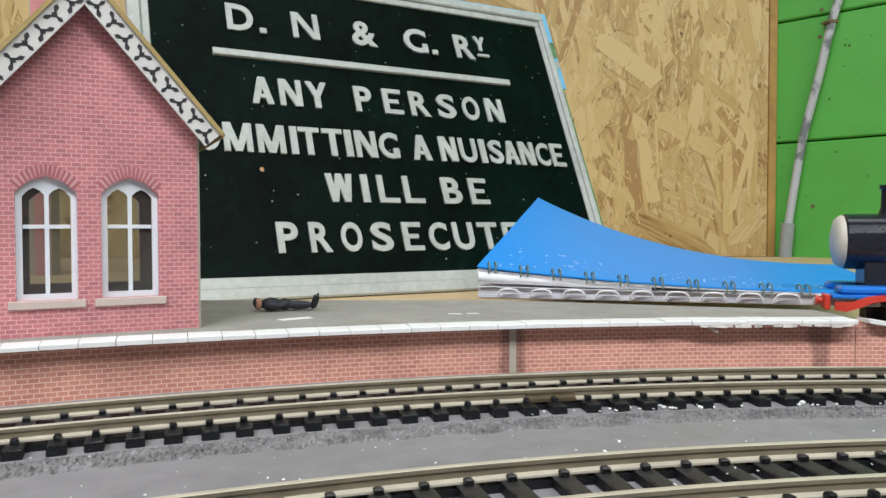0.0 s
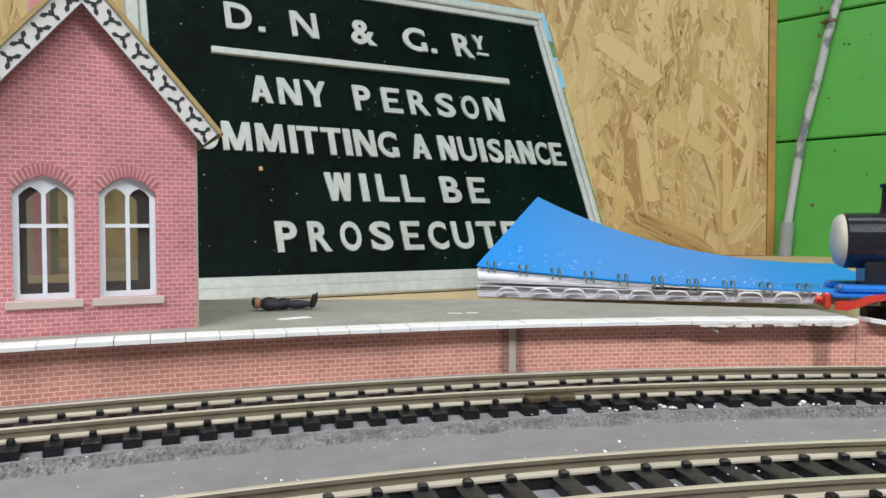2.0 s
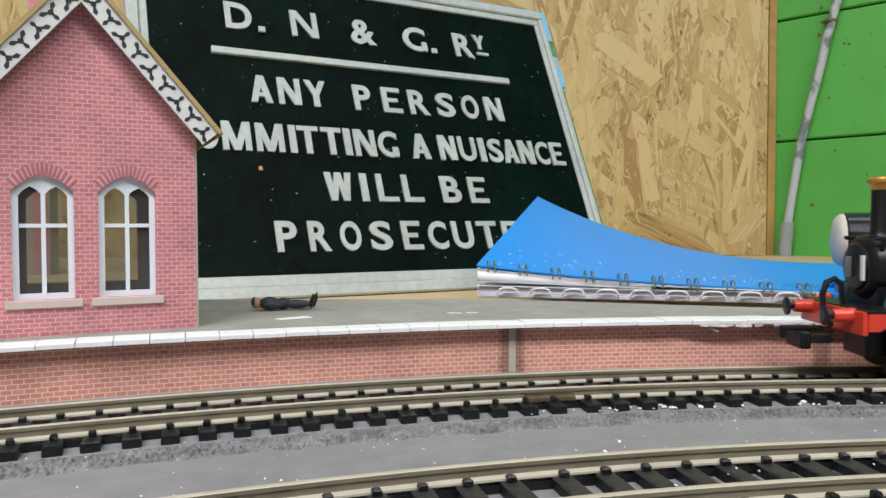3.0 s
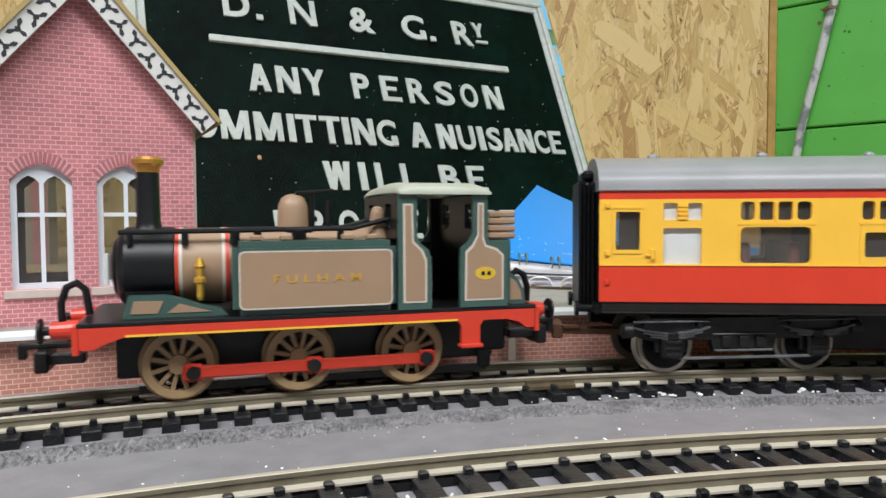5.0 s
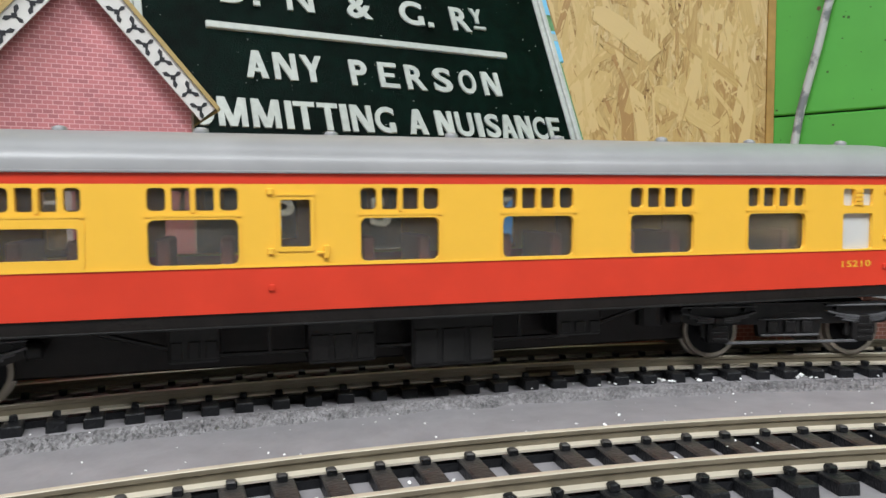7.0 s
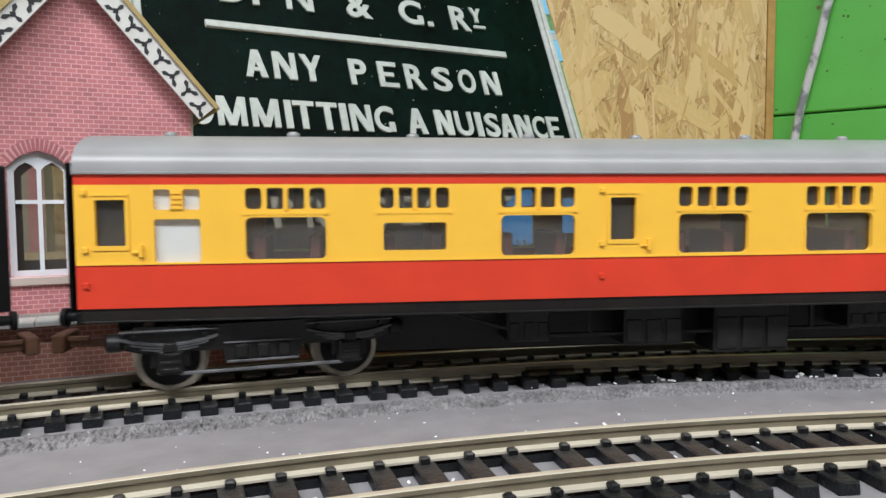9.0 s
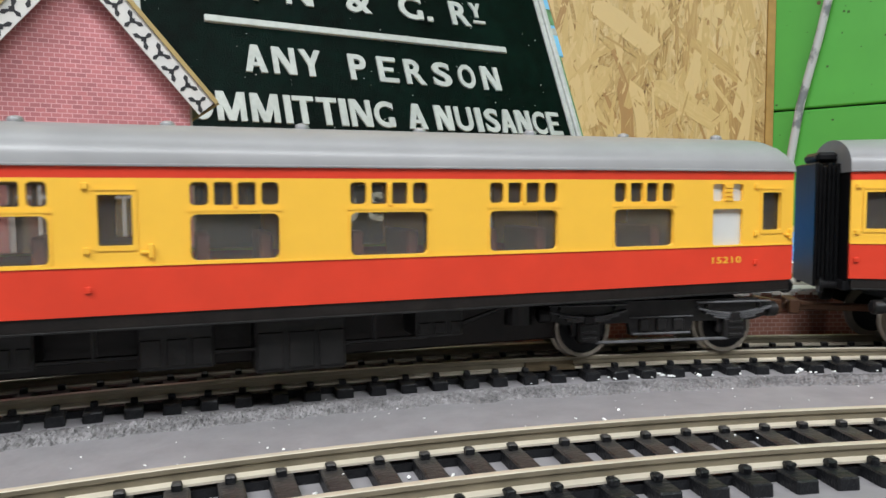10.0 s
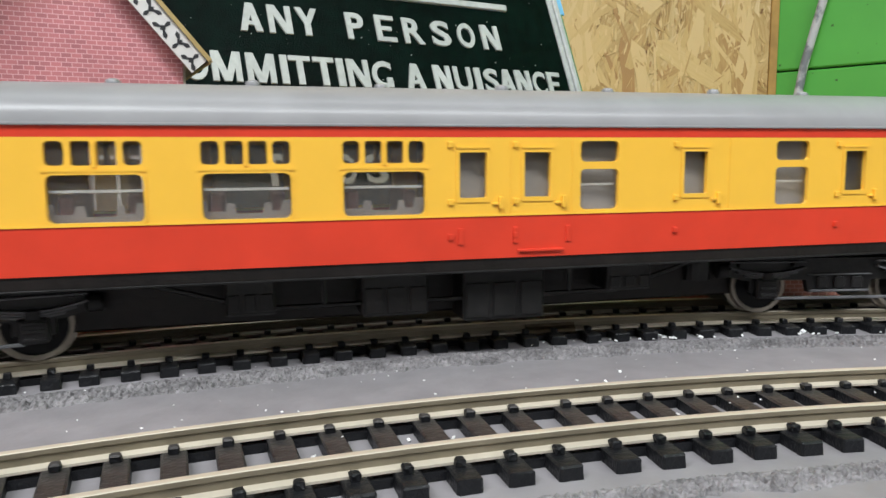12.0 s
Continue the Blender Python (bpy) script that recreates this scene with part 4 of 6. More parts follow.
def figurine():
    bm = bmesh.new()

    def blob(x, y, z, rx, ry, rz, mi, tilt=0):
        r = bmesh.ops.create_icosphere(bm, subdivisions=2, radius=1, matrix=pose(x, y, z, 0, tilt, 0) @ Matrix.Diagonal((rx, ry, rz, 1)))
        for v in r["verts"]:
            for fc in v.link_faces:
                fc.material_index = mi
    blob(-9.2, 0, 1.7, 1.5, 1.3, 1.35, 1)
    blob(-9.9, .1, 2.0, 1.1, 1.25, 1.2, 0)
    blob(-5.2, 0, 1.6, 3.4, 2.5, 1.55, 0)
    blob(-1.0, 0, 1.5, 2.6, 2.0, 1.4, 0)
    blob(-4.6, -1.9, 1.3, 3.2, .8, .9, 0, 4)
    blob(3.6, -.8, 1.25, 4.4, .95, 1.0, 0)
    blob(3.6, .9, 1.25, 4.4, .95, 1.0, 0)
    blob(8.2, -.9, 2.0, .75, .8, 1.9, 2, 14)
    blob(9.2, .9, 2.1, .75, .8, 2.0, 2, 20)
    rough = part("figurine_form", bm, M_BLACKP)
    skin = rough.modifiers.new("skin", "REMESH")
    skin.mode, skin.voxel_size = "VOXEL", .00032
    me = bpy.data.meshes.new_from_object(rough.evaluated_get(bpy.context.evaluated_depsgraph_get()))
    bpy.data.objects.remove(rough)
    me.materials.clear()
    for m in (mat("navy_cloth_paint", (.022, .022, .035), .6), mat("tan_paint", (.42, .2, .12), .6), mat("boot_black", (.012, .012, .014), .35)):
        me.materials.append(m)
    for f in me.polygons:
        x, y, z = f.center / K
        f.use_smooth = True
        f.material_index = 2 if x > 7.2 else 1 if -9.9 < x < -8.2 and z < 2.9 else 0
    ob = new("figurine", me)
    ob.matrix_basis = pose(-50.2 * K, 233.4 * K, 13.95 * K, 0, 0, 14) @ Matrix.Diagonal((1, 1.15, 1.42, 1))
    tagged(ob, "small painted model figure lying flat on the platform", "figurine")


def backdrop_model():
    b = thing("card_tower", "brick-papered card column behind the station roof", "model building", -352, 640, -1, 0)
    part("column", Box(-7, 7, 0, 14, 0, 262), M_BRICK_H, b)
    part("corner_edge", Box(-8.2, -7.02, -.2, 14, 0, 262), M_CARDG, b)
    part("corner_edge", Box(7.02, 8.2, -.2, 14, 0, 262), M_CARDG, b)
    part("ledge", Box(-60, -24, 0, 14, 196, 203), M_PINK, b, "pink card ledge")
    part("ledge_block", Box(-60, -8.25, 2, 12, 0, 195.9), M_CARDG, b)


notebook()
figurine()
backdrop_model()

# ---- the train ----
M_CREAM = mat("coach_yellow", (0.88, 0.495, 0.05), 0.38, var=0.05, scale=120, bump=0.06)
M_RED = mat("coach_red", (0.66, 0.047, 0.021), 0.40, var=0.12, scale=120, bump=0.06, spec=0.35)
M_ROOF = mat("coach_roof_grey", (0.27, 0.268, 0.275), 0.36, var=0.14, scale=90, bump=0.08)
M_BLACK = mat("black_plastic", (0.008, 0.008, 0.009), 0.38, var=0.4, scale=300, bump=0.15, spec=0.2)
M_UNDER = mat("dusty_black_plastic", (0.0082, 0.0075, 0.0077), 0.34, var=0.9, scale=260, bump=0.35, spec=0.4)
M_BOX = mat("dusty_box_plastic", (0.0105, 0.0102, 0.0102), 0.42, var=0.9, scale=170, bump=0.3, spec=0.3)
M_DUST = mat("dust_grey_edges", (0.085, 0.085, 0.09), 0.4, var=0.8, scale=240, bump=0.3, spec=0.5)
M_SOLE = mat("solebar_dark", (0.0085, 0.0062, 0.0055), 0.45, var=0.7, scale=200, bump=0.3, spec=0.35)
M_STEEL = mat("wheel_steel", (0.30, 0.265, 0.22), 0.35, 0.55, var=0.3)
M_RUST = mat("coupling_brown", (0.14, 0.06, 0.03), 0.6, var=0.4)
M_SEAT = mat("seat_brown", (0.15, 0.045, 0.04), 0.7)
M_INNER = mat("interior_brown", (0.085, 0.06, 0.05), 0.7)
M_FROST = mat("frosted_white", (0.60, 0.61, 0.60), 0.45, var=0.03)
M_GOLD = mat("gold_print", (0.80, 0.48, 0.04), 0.4)
M_GLAZE = glass_mat("coach_glazing", (0.82, 0.80, 0.77), 0.055)
M_LINING = mat("interior_grey_moulding", (0.25, 0.225, 0.215), 0.5, var=0.1)
L, GAP, PIVOT = 246.9, 22.0, 93.4

def text_part(txt, x0, x1, z0, z1, y, mtl, parent, name, gap=1.1):
    cu = bpy.data.curves.new("lettering", "FONT")
    cu.body, cu.size, cu.extrude, cu.offset = txt, 1.0, .01, .012
    cu.space_character = gap
    ob = new("lettering_form", cu)
    me = bpy.data.meshes.new_from_object(ob.evaluated_get(bpy.context.evaluated_depsgraph_get()))
    bpy.data.objects.remove(ob)
    bm = bmesh.new()
    bm.from_mesh(me)
    xs, ys = [v.co.x for v in bm.verts], [v.co.y for v in bm.verts]
    ax, bx, ay, by = min(xs), max(xs), min(ys), max(ys)
    for v in bm.verts:
        v.co = Vector((x0 + (v.co.x - ax) / (bx - ax) * (x1 - x0), y - v.co.z * 6, z0 + (v.co.y - ay) / (by - ay) * (z1 - z0)))
    return part(name, bm, mtl, parent)


def wheelset_mesh(r, gauge=14.4):
    bm = bmesh.new()
    for s in (-1, 1):
        y = s * gauge / 2
        prof = [(r - 1.0, 0), (r + .75, 0), (r + .75, .7), (r + .05, .95), (r, 2.7), (r - .35, 2.75), (r - .9, 2.6), (r - 1.0, 2.1), (r * .45, 1.9), (r * .4, 2.6), (.5, 2.6)]
        lathe(bm, prof, pose(0, y, 0, -90 * s, 0, 0), n=28)
    for f in bm.faces:
        c = f.calc_center_median()
        f.material_index = 1 if math.hypot(c.x, c.z) > r - .75 else 0
    cyl(bm, (0, -9, 0), (0, 9, 0), .9, n=10)
    bmesh.ops.recalc_face_normals(bm, faces=bm.faces)
    bmesh.ops.scale(bm, vec=(K, K, K), verts=bm.verts)
    me = bpy.data.meshes.new("wheelset")
    bm.to_mesh(me)
    bm.free()
    me.materials.append(M_BLACK)
    me.materials.append(M_STEEL)
    return me


WHEEL_R = 6.3
WHEELSET = wheelset_mesh(WHEEL_R)


def bogie(parent, x, turn):
    """A four-wheeled bogie with leaf springs and axle boxes; returns its wheelsets."""
    bm = bmesh.new()
    box(bm, -20, 20, -9, 9, 15.2, 17.5, bev=.3)
    cyl(bm, (0, 0, 17), (0, 0, 19), 4)
    b = part("bogie", bm, M_UNDER, parent, "dusty black bogie")
    b.matrix_basis = pose(x * K, 0, 0, 0, 0, turn)
    for s in (-1, 1):
        y0, y1 = sorted((s * 11.2, s * 13.0))
        outline = [(-25.5, 13.4), (-22, 12.4), (-7.6, 12.4), (-7.0, 9.6), (7.0, 9.6), (7.6, 12.4), (22, 12.4), (25.5, 13.4), (25.5, 16.0), (23, 17.3), (-23, 17.3), (-25.5, 16.0)]
        part("side_frame", plate(outline, [], y0, y1), M_UNDER, b)
        for xx in (-17, 17):
            bm = bmesh.new()
            box(bm, xx - 2.5, xx + 2.5, *sorted((s * 12.4, s * 14.6)), 8.4, 13.2, bev=.5)
            box(bm, xx - 3.6, xx + 3.6, *sorted((s * 11.6, s * 13.2)), 9.6, 14.0, bev=.3)
            for k in range(3):
                box(bm, xx - 1.7, xx + 1.7, *sorted((s * 14.5, s * 14.95)), 9.0 + 1.4 * k, 9.7 + 1.4 * k, bev=.12)
            part("axle_box", bm, M_UNDER, b)
            bm = bmesh.new()
            for k in range(3):
                half, n = 8.6 - 1.8 * k, 10
                for q in range(n):
                    u0, u1 = -1 + 2 * q / n, -1 + 2 * (q + 1) / n
                    z = 14.1 - .52 * k + 1.7 * ((u0 + u1) / 2 * half / 9.6) ** 2
                    lean = math.degrees(math.atan2(1.7 * (u1 ** 2 - u0 ** 2) * (half / 9.6) ** 2, (u1 - u0) * half))
                    box(bm, -half / n * 1.03, half / n * 1.03, *sorted((s * 13.0, s * (14.5 - .15 * k))), -.19, .19, m=pose(xx + (u0 + u1) / 2 * half, 0, z, 0, -lean, 0))
            part("leaf_spring", bm, M_DUST, b, "dust-grey leaf spring")
            part("spring_beam", Box(xx - 8.8, xx + 8.8, *sorted((s * 13.0, s * 14.1)), 16.5, 16.85, bev=.1), M_DUST, b)
            for e in (-6.2, 6.2):
                part("spring_bolt", Cyl((xx + e, s * 13.0, 15.9), (xx + e, s * 14.3, 15.9), .42, n=8), M_UNDER, b)
            part("spring_buckle", Box(xx - 1.2, xx + 1.2, *sorted((s * 13.0, s * 14.7)), 12.7, 14.4, bev=.2), M_UNDER, b)
        for k in (-4.0, 0, 4.0):
            part("bolster_spring", Box(k - 1.2, k + 1.2, *sorted((s * 13.0, s * 13.8)), 10.5, 13.2, bev=.3), M_UNDER, b)
        part("bolster_rail", Box(-6.8, 6.8, *sorted((s * 13.0, s * 13.6)), 9.7, 10.2, bev=.12), M_DUST, b)
        part("bolster_top", Box(-7.4, 7.4, *sorted((s * 13.0, s * 13.6)), 13.5, 13.8, bev=.1), M_DUST, b)
        for e in (-1, 1):
            part("headstock_end", lathe(bmesh.new(), [(1.2, 0), (1.7, .4), (1.7, 2.6), (1.2, 3.0)], pose(e * 25.2, s * 12.2, 14.6, 0, 90 * e, 0), 12), M_BOX, b, smooth=True)
        part("tie_bar", Box(-15.5, 15.5, *sorted((s * 13.6, s * 14.3)), 8.2, 8.8, bev=.1), M_DUST, b)
    sets = []
    for xx in (-17, 17):
        sets.append(shared("wheelset", WHEELSET, b, pose(xx * K, 0, (4.5 + WHEEL_R) * K)))
    return sets


def coach(kind, label, rim=1.3):
    c = thing("coach", label, "railway coach", group="train coaches")
    X = lambda a: a * .985 - L / 2
    # openings: (left, right, style)
    if kind == "A":
        wins = [(30.8, 45.9, "w"), (56.4, 70.0, "f"), (80.4, 95.6, "w"), (117.6, 132.8, "w"), (145.8, 161, "w"), (173.9, 189, "w"), (202.5, 217.5, "w")]
        doors, frost, plain = [3.6, 103.0, 241.6], [(14.1, 22.5), (227.9, 236.2)], []
    else:
        wins = [(29.9, 45.4, "w"), (55.3, 70.5, "w"), (79.9, 95.1, "w"), (104.4, 119.6, "w")]
        doors, frost, plain = [3.3, 126.3, 139.3, 174.0, 213.5, 241.6], [], [(151.1, 159.3), (196.0, 204.2)]
    zl, zs, v0, v1 = 30.2, 37.9, 39.4, 43.25
    holes = []
    glass, white = [], []
    for a, b, st in wins:
        a, b = X(a), X(b)
        if st == "f":
            holes.append(rect(a + .6, b - .6, 31.5, 36.7, .5))
        else:
            holes.append(rect(a, b, zl, zs, 1.1))
        glass.append((a, b, zl, zs))
        w = (b - a - 3 * .95) / 4
        for k in range(4):
            holes.append(rect(a + k * (w + .95), a + k * (w + .95) + w, v0, v1, .75 if k in (0, 3) else .35))
        glass.append((a, b, v0, v1))
    for a, b in frost:
        a, b = X(a), X(b)
        holes.append(rect(a, b, 29.9, 37.7, .5))
        holes.append(rect(a, a + 3.0, v0, v1 - .2, .4))
        holes.append(rect(b - 3.0, b, v0, v1 - .2, .4))
        white.append((a - .3, b + .3, 29.6, 43.5))
    for a, b in plain:
        a, b = X(a), X(b)
        holes.append(rect(a, b, 30.4, 38, .9))
        holes.append(rect(a, b, v0, v1, .9))
        glass.append((a, b, 30.2, 43.4))
    for a in doors:
        holes.append(rect(X(a), X(a) + 5.3, 33.0, 41.2, .3))
        glass.append((X(a), X(a) + 5.3, 33, 41.2))
    side = part("upper_side", plate(rect(-L / 2, L / 2, 29.6, 43.9), holes, -17, -16.1), M_CREAM, c, "yellow upper side with window openings")
    shared("upper_side", side.data, c, pose(0, 33.1 * K, 0))
    for s in (-1, 1):
        part("lower_side", Box(-L / 2, L / 2, *sorted((s * 17.05, s * 16.0)), 21.8, 29.58), M_RED, c, "red lower side")
        part("top_band", Box(-L / 2, L / 2, *sorted((s * 17.0, s * 16.0)), 43.92, 45.7), M_RED, c, "red band under the roof")
        part("waist_bead", Box(-L / 2, L / 2, *sorted((s * 17.25, s * 17.0)), 29.6, 29.9), M_CREAM, c)
        part("solebar", Box(-L / 2 + .6, L / 2 - .6, *sorted((s * 16.7, s * 15.2)), 18.8, 21.78), M_SOLE, c, "black solebar")
        part("solebar_lip", Box(-L / 2 + .6, L / 2 - .6, *sorted((s * 16.95, s * 15.2)), 18.4, 18.78, bev=.1), M_BOX, c)
    for a, b, z0, z1 in glass:
        for y in (-16.0, 15.85):
            g = part("glazing", Box(a - .2, b + .2, y, y + .15, z0 - .2, z1 + .2), M_GLAZE, c)
            g.visible_shadow = False
    for a, b, z0, z1 in white:
        for y in (-16.05, 15.8):
            part("frosted_pane", Box(a, b, y, y + .25, z0, z1), M_FROST, c, "frosted white pane")
        m = (a + b) / 2
        bm = bmesh.new()
        for k in range(4):
            box(bm, m - 1.1, m + 1.1, -17.3, -16.9, v0 + .1 + .9 * k, v0 + .75 + .9 * k)
        part("louvre", bm, M_CREAM, c)
    # rims and rails round the openings
    for a, b, st in wins:
        a, b = X(a), X(b)
        part("vent_rail", Box(a - .5, b + .5, -17.22, -16.98, 38.35, 38.8), M_CREAM, c)
        part("vent_bar", Box((a + b) / 2 - .35, (a + b) / 2 + .35, -17.3, -16.98, 39.0, 43.1, bev=.1), M_CREAM, c)
        part("window_rim", plate(rect(a - .45, b + .45, zl - .45, zs + .4, 1.3), [rect(a, b, zl, zs, 1.1)] if st == "w" else [rect(a + .6, b - .6, 31.5, 36.7, .5)], -17.14, -16.98), M_CREAM, c)
        if kind == "B":
            part("white_bar", Box(a + .3, b - .3, -15.8, -15.5, 35.0, 35.45), M_FROST, c, "white bar across the window")
    for a, b in plain:
        if kind == "B":
            part("white_bar", Box(X(a) + .3, X(b) - .3, -15.8, -15.5, 34.9, 35.3), M_FROST, c)
    for a in doors:
        a = X(a)
        d = part("door", plate(rect(a - .7, a + 6.0, 32.2, 42.0, .5), [rect(a, a + 5.3, 33, 41.2, .3)], -17.2, -16.98), M_CREAM, c)
        for z in (26.0, 32.3, 42.6):
            part("hinge", Box(a - 2.3, a - 1.3, -17.5, -16.9, z - .55, z + .55, bev=.12), M_RED if z < 29 else M_CREAM, d)
        bm = bmesh.new()
        box(bm, a + 6.4, a + 8.2, -17.45, -16.9, 31.6, 32.1, bev=.1)
        box(bm, a + 7.6, a + 8.4, -17.7, -16.9, 30.9, 33.2, bev=.1)
        part("door_handle", bm, M_CREAM, d)
        part("drip_strip", Box(a - .6, a + 5.9, -17.35, -16.9, 41.9, 42.25), M_CREAM, d)
    if kind == "B":
        for a in (136.4, 149.2, 184.6):
            part("door_edge", Box(X(a), X(a) + .3, -17.12, -16.95, 30.1, 43.6), M_CREAM, c)
        for a in (126, 137, 148):
            part("hatch_hinge", Box(X(a), X(a) + 1, -17.4, -16.9, 24.5, 27.5, bev=.1), M_RED, c)
        part("hatch_step", Box(X(138), X(147.5), -17.6, -16.9, 22.8, 23.3, bev=.1), M_RED, c)
    # roof with rounded ends
    bm = bmesh.new()
    rows = []
    xs = [-L / 2 - .2, -L / 2 + 1.5, -L / 2 + 4, -L / 2 + 9] + [-L / 2 + 9 + (L - 18) * i / 10 for i in range(1, 10)] + [L / 2 - 9, L / 2 - 5, L / 2 - 3, L / 2 - 1.5, L / 2 - .6, L / 2 + .2]
    for x in xs:
        e = min(x + L / 2, L / 2 - x)
        k = 1.0 if x < 0 or e >= 4 else 1 - .34 * ((4 - e) / 4.2) ** 2.8
        row = []
        for j in range(19):
            a = math.pi * j / 18
            y = -17.35 * math.cos(a)
            z = 45.7 + 8.1 * k * math.sin(a) ** .78
            row.append(bm.verts.new((x, y, z)))
        rows.append(row)
    for p, q in zip(rows, rows[1:]):
        for j in range(18):
            bm.faces.new((p[j], q[j], q[j + 1], p[j + 1]))
        bm.faces.new((p[0], p[18], q[18], q[0]))
    bm.faces.new(rows[0])
    bm.faces.new(rows[-1][::-1])
    roof = part("roof", bm, M_ROOF, c, "grey curved roof", smooth=True)
    for y in (-17.5, 16.9):
        part("rain_strip", Box(-L / 2, L / 2, y, y + .6, 45.72, 46.2, bev=.1), M_ROOF, roof)
    for i in range(10):
        x = -L / 2 + 14 + 24.6 * i
        bm = lathe(bmesh.new(), [(1.35, 0), (1.35, .4), (1.1, .8), (.5, 1.0), (.2, 1.05)], pose(x, -4.2 if i % 2 else -2.4, 53.55, 5, 0, 0), n=14)
        part("roof_vent", bm, M_ROOF, roof, smooth=True)
    # floor, seats and compartment walls
    part("floor", Box(-L / 2 + 1, L / 2 - 1, -15.1, 15.1, 18.6, 20.2), M_INNER, c)
    for a, b, st in wins:
        for x in (X(a) + .8, X(b) - 3.2):
            bm = bmesh.new()
            box(bm, x, x + 2.4, -13.5, 3.0, 20.3, 34.5, bev=.4)
            part("seat", bm, M_SEAT, c)
    if kind == "B":
        part("guard_screen", Box(X(124.5), L / 2 - 1.4, -14.2, -13.6, 20.3, 45), mat("guard_grey", (0.42, 0.40, 0.385), 0.5), c, "grey screen inside the guard's compartment")
        for a, b, st in wins:
            a, b = X(a) - .6, X(b) + .6
            w = b - a
            pts = [(a, 29.2), (b, 29.2), (b, 33.2), (a + w * .87, 33.2), (a + w * .85, 31.4), (a + w * .76, 31.4), (a + w * .74, 32.8), (a + w * .68, 32.8), (a + w * .66, 31.0),
                   (a + w * .38, 31.0), (a + w * .36, 32.8), (a + w * .28, 32.8), (a + w * .26, 31.4), (a + w * .08, 31.4), (a + w * .06, 33.2), (a, 33.2)]
            part("seat_moulding", plate(pts, [], -15.0, -14.4), M_LINING, c, "grey seat moulding")
    edges = sorted([X(a) for a, b, st in wins] + [X(wins[-1][1]) + 10])
    for x in edges:
        part("partition", Box(x - 6.4, x - 5.6, -14.5, 6, 20.3, 44), M_INNER, c)
    # ends, corridor bellows, buffers and couplings
    for s in (-1, 1):
        part("end_wall", Box(*sorted((s * (L / 2 - .05), s * (L / 2 - 1.2))), -15.9, 15.9, 18.5, 45.6), M_BLACK, c, "black end wall")
        part("buffer_beam", Box(*sorted((s * (L / 2 - .7), s * (L / 2 + .9))), -15.5, 15.5, 18.0, 20.6, bev=.2), M_BLACK, c)
        for y in (-10.5, 10.5):
            bm = cyl(bmesh.new(), (s * (L / 2 + .5), y, 19), (s * (L / 2 + 4.2), y, 19), 1.1)
            cyl(bm, (s * (L / 2 + 4.0), y, 19), (s * (L / 2 + 4.9), y, 19), 2.1)
            part("buffer", bm, M_BLACK, c)
        bm = bmesh.new()
        box(bm, *sorted((s * (L / 2 - 14), s * (L / 2 + 10))), -1.7, 1.7, 11.2, 12.8, bev=.3)
        box(bm, *sorted((s * (L / 2 + 7.2), s * (L / 2 + 9.8))), -4.5, 4.5, 10.6, 14.2, bev=.3)
        box(bm, *sorted((s * (L / 2 + 3), s * (L / 2 + 10.2))), -2.4, -1.2, 12.6, 13.6, bev=.2)
        part("coupling", bm, M_RUST, c, "brown tension-lock coupling")
    bm = bmesh.new()
    folds = 3 if kind == "A" else 5
    deep = .98 * folds
    box(bm, -L / 2 - deep - 1.0, -L / 2 - deep - .2, -10, 10, 18.2, 48.2, bev=.3)
    box(bm, -L / 2 - deep, -L / 2, -6.5, 6.5, 48.3, 50.8, bev=.8)
    bel = part("corridor_bellows", bm, M_BLACK, c, "black corridor connection")
    for k in range(folds):
        part("pleat", Box(-L / 2 - .98 * (k + 1), -L / 2 - .98 * k - .25, -9.6 + .25 * (k % 2), 9.6 - .25 * (k % 2), 18.4, 48.0 - .6 * (k % 2), bev=.3), M_BLACK, bel)
    part("end_rim", Box(L / 2 + .02, L / 2 + rim, -9.5, 9.5, 20.7, 47.5, bev=.3), M_BLACK, c)
    # gear hanging below the floor
    # dark centre block, lengthened to stand in for the deep shade below the floor
    part("underframe", Box(-71, 71, -4, 4, 8.6, 18.5, bev=.5), M_SOLE, c)
    for x0, x1, z0 in ((3, 20, 8.0), (-17, -4, 10.0), (-42, -33, 11.5), (34, 44, 12.5)):
        bm = bmesh.new()
        box(bm, x0, x1, -12.2, -3, z0, 18.2, bev=.4)
        for k in range(3):
            w = (x1 - x0) / 3
            box(bm, x0 + w * k + .5, x0 + w * (k + 1) - .5, -12.6, -12.1, z0 + .8, 15.6, bev=.15)
        part("battery_box", bm, M_BOX if z0 < 9 else M_UNDER, c, "dusty grey battery box" if z0 < 9 else "")
    bm = bmesh.new()
    for p, q in (((-55, -11, 18), (-36, -11, 12.6)), ((-36, -11, 12.6), (36, -11, 12.6)), ((36, -11, 12.6), (55, -11, 18)), ((-24, -11, 12.6), (-24, -11, 18.2)), ((26, -11, 12.6), (26, -11, 18.2))):
        cyl(bm, p, q, .5, n=6)
    part("truss_rod", bm, M_UNDER, c)
    part("vacuum_cylinder", Cyl((60, -4, 12.6), (60, -4, 18.2), 3.2), M_UNDER, c)
    if kind == "A":
        text_part("15210", X(227.8), X(235.8), 26.0, 27.4, -17.08, M_GOLD, c, "running_number")
    # the body stands a little taller than its plan, down to the foot of the solebar
    done = set()
    for ob in c.children_recursive:
        if ob.data.name not in done:
            done.add(ob.data.name)
            for v in ob.data.vertices:
                z = v.co.z / K
                if z > 18.8:
                    v.co.z = K * (21.1 + (z - 21.8) * (1.031 if z > 21.8 else .77))
    ang = math.degrees(PIVOT / RF)
    wheels = []
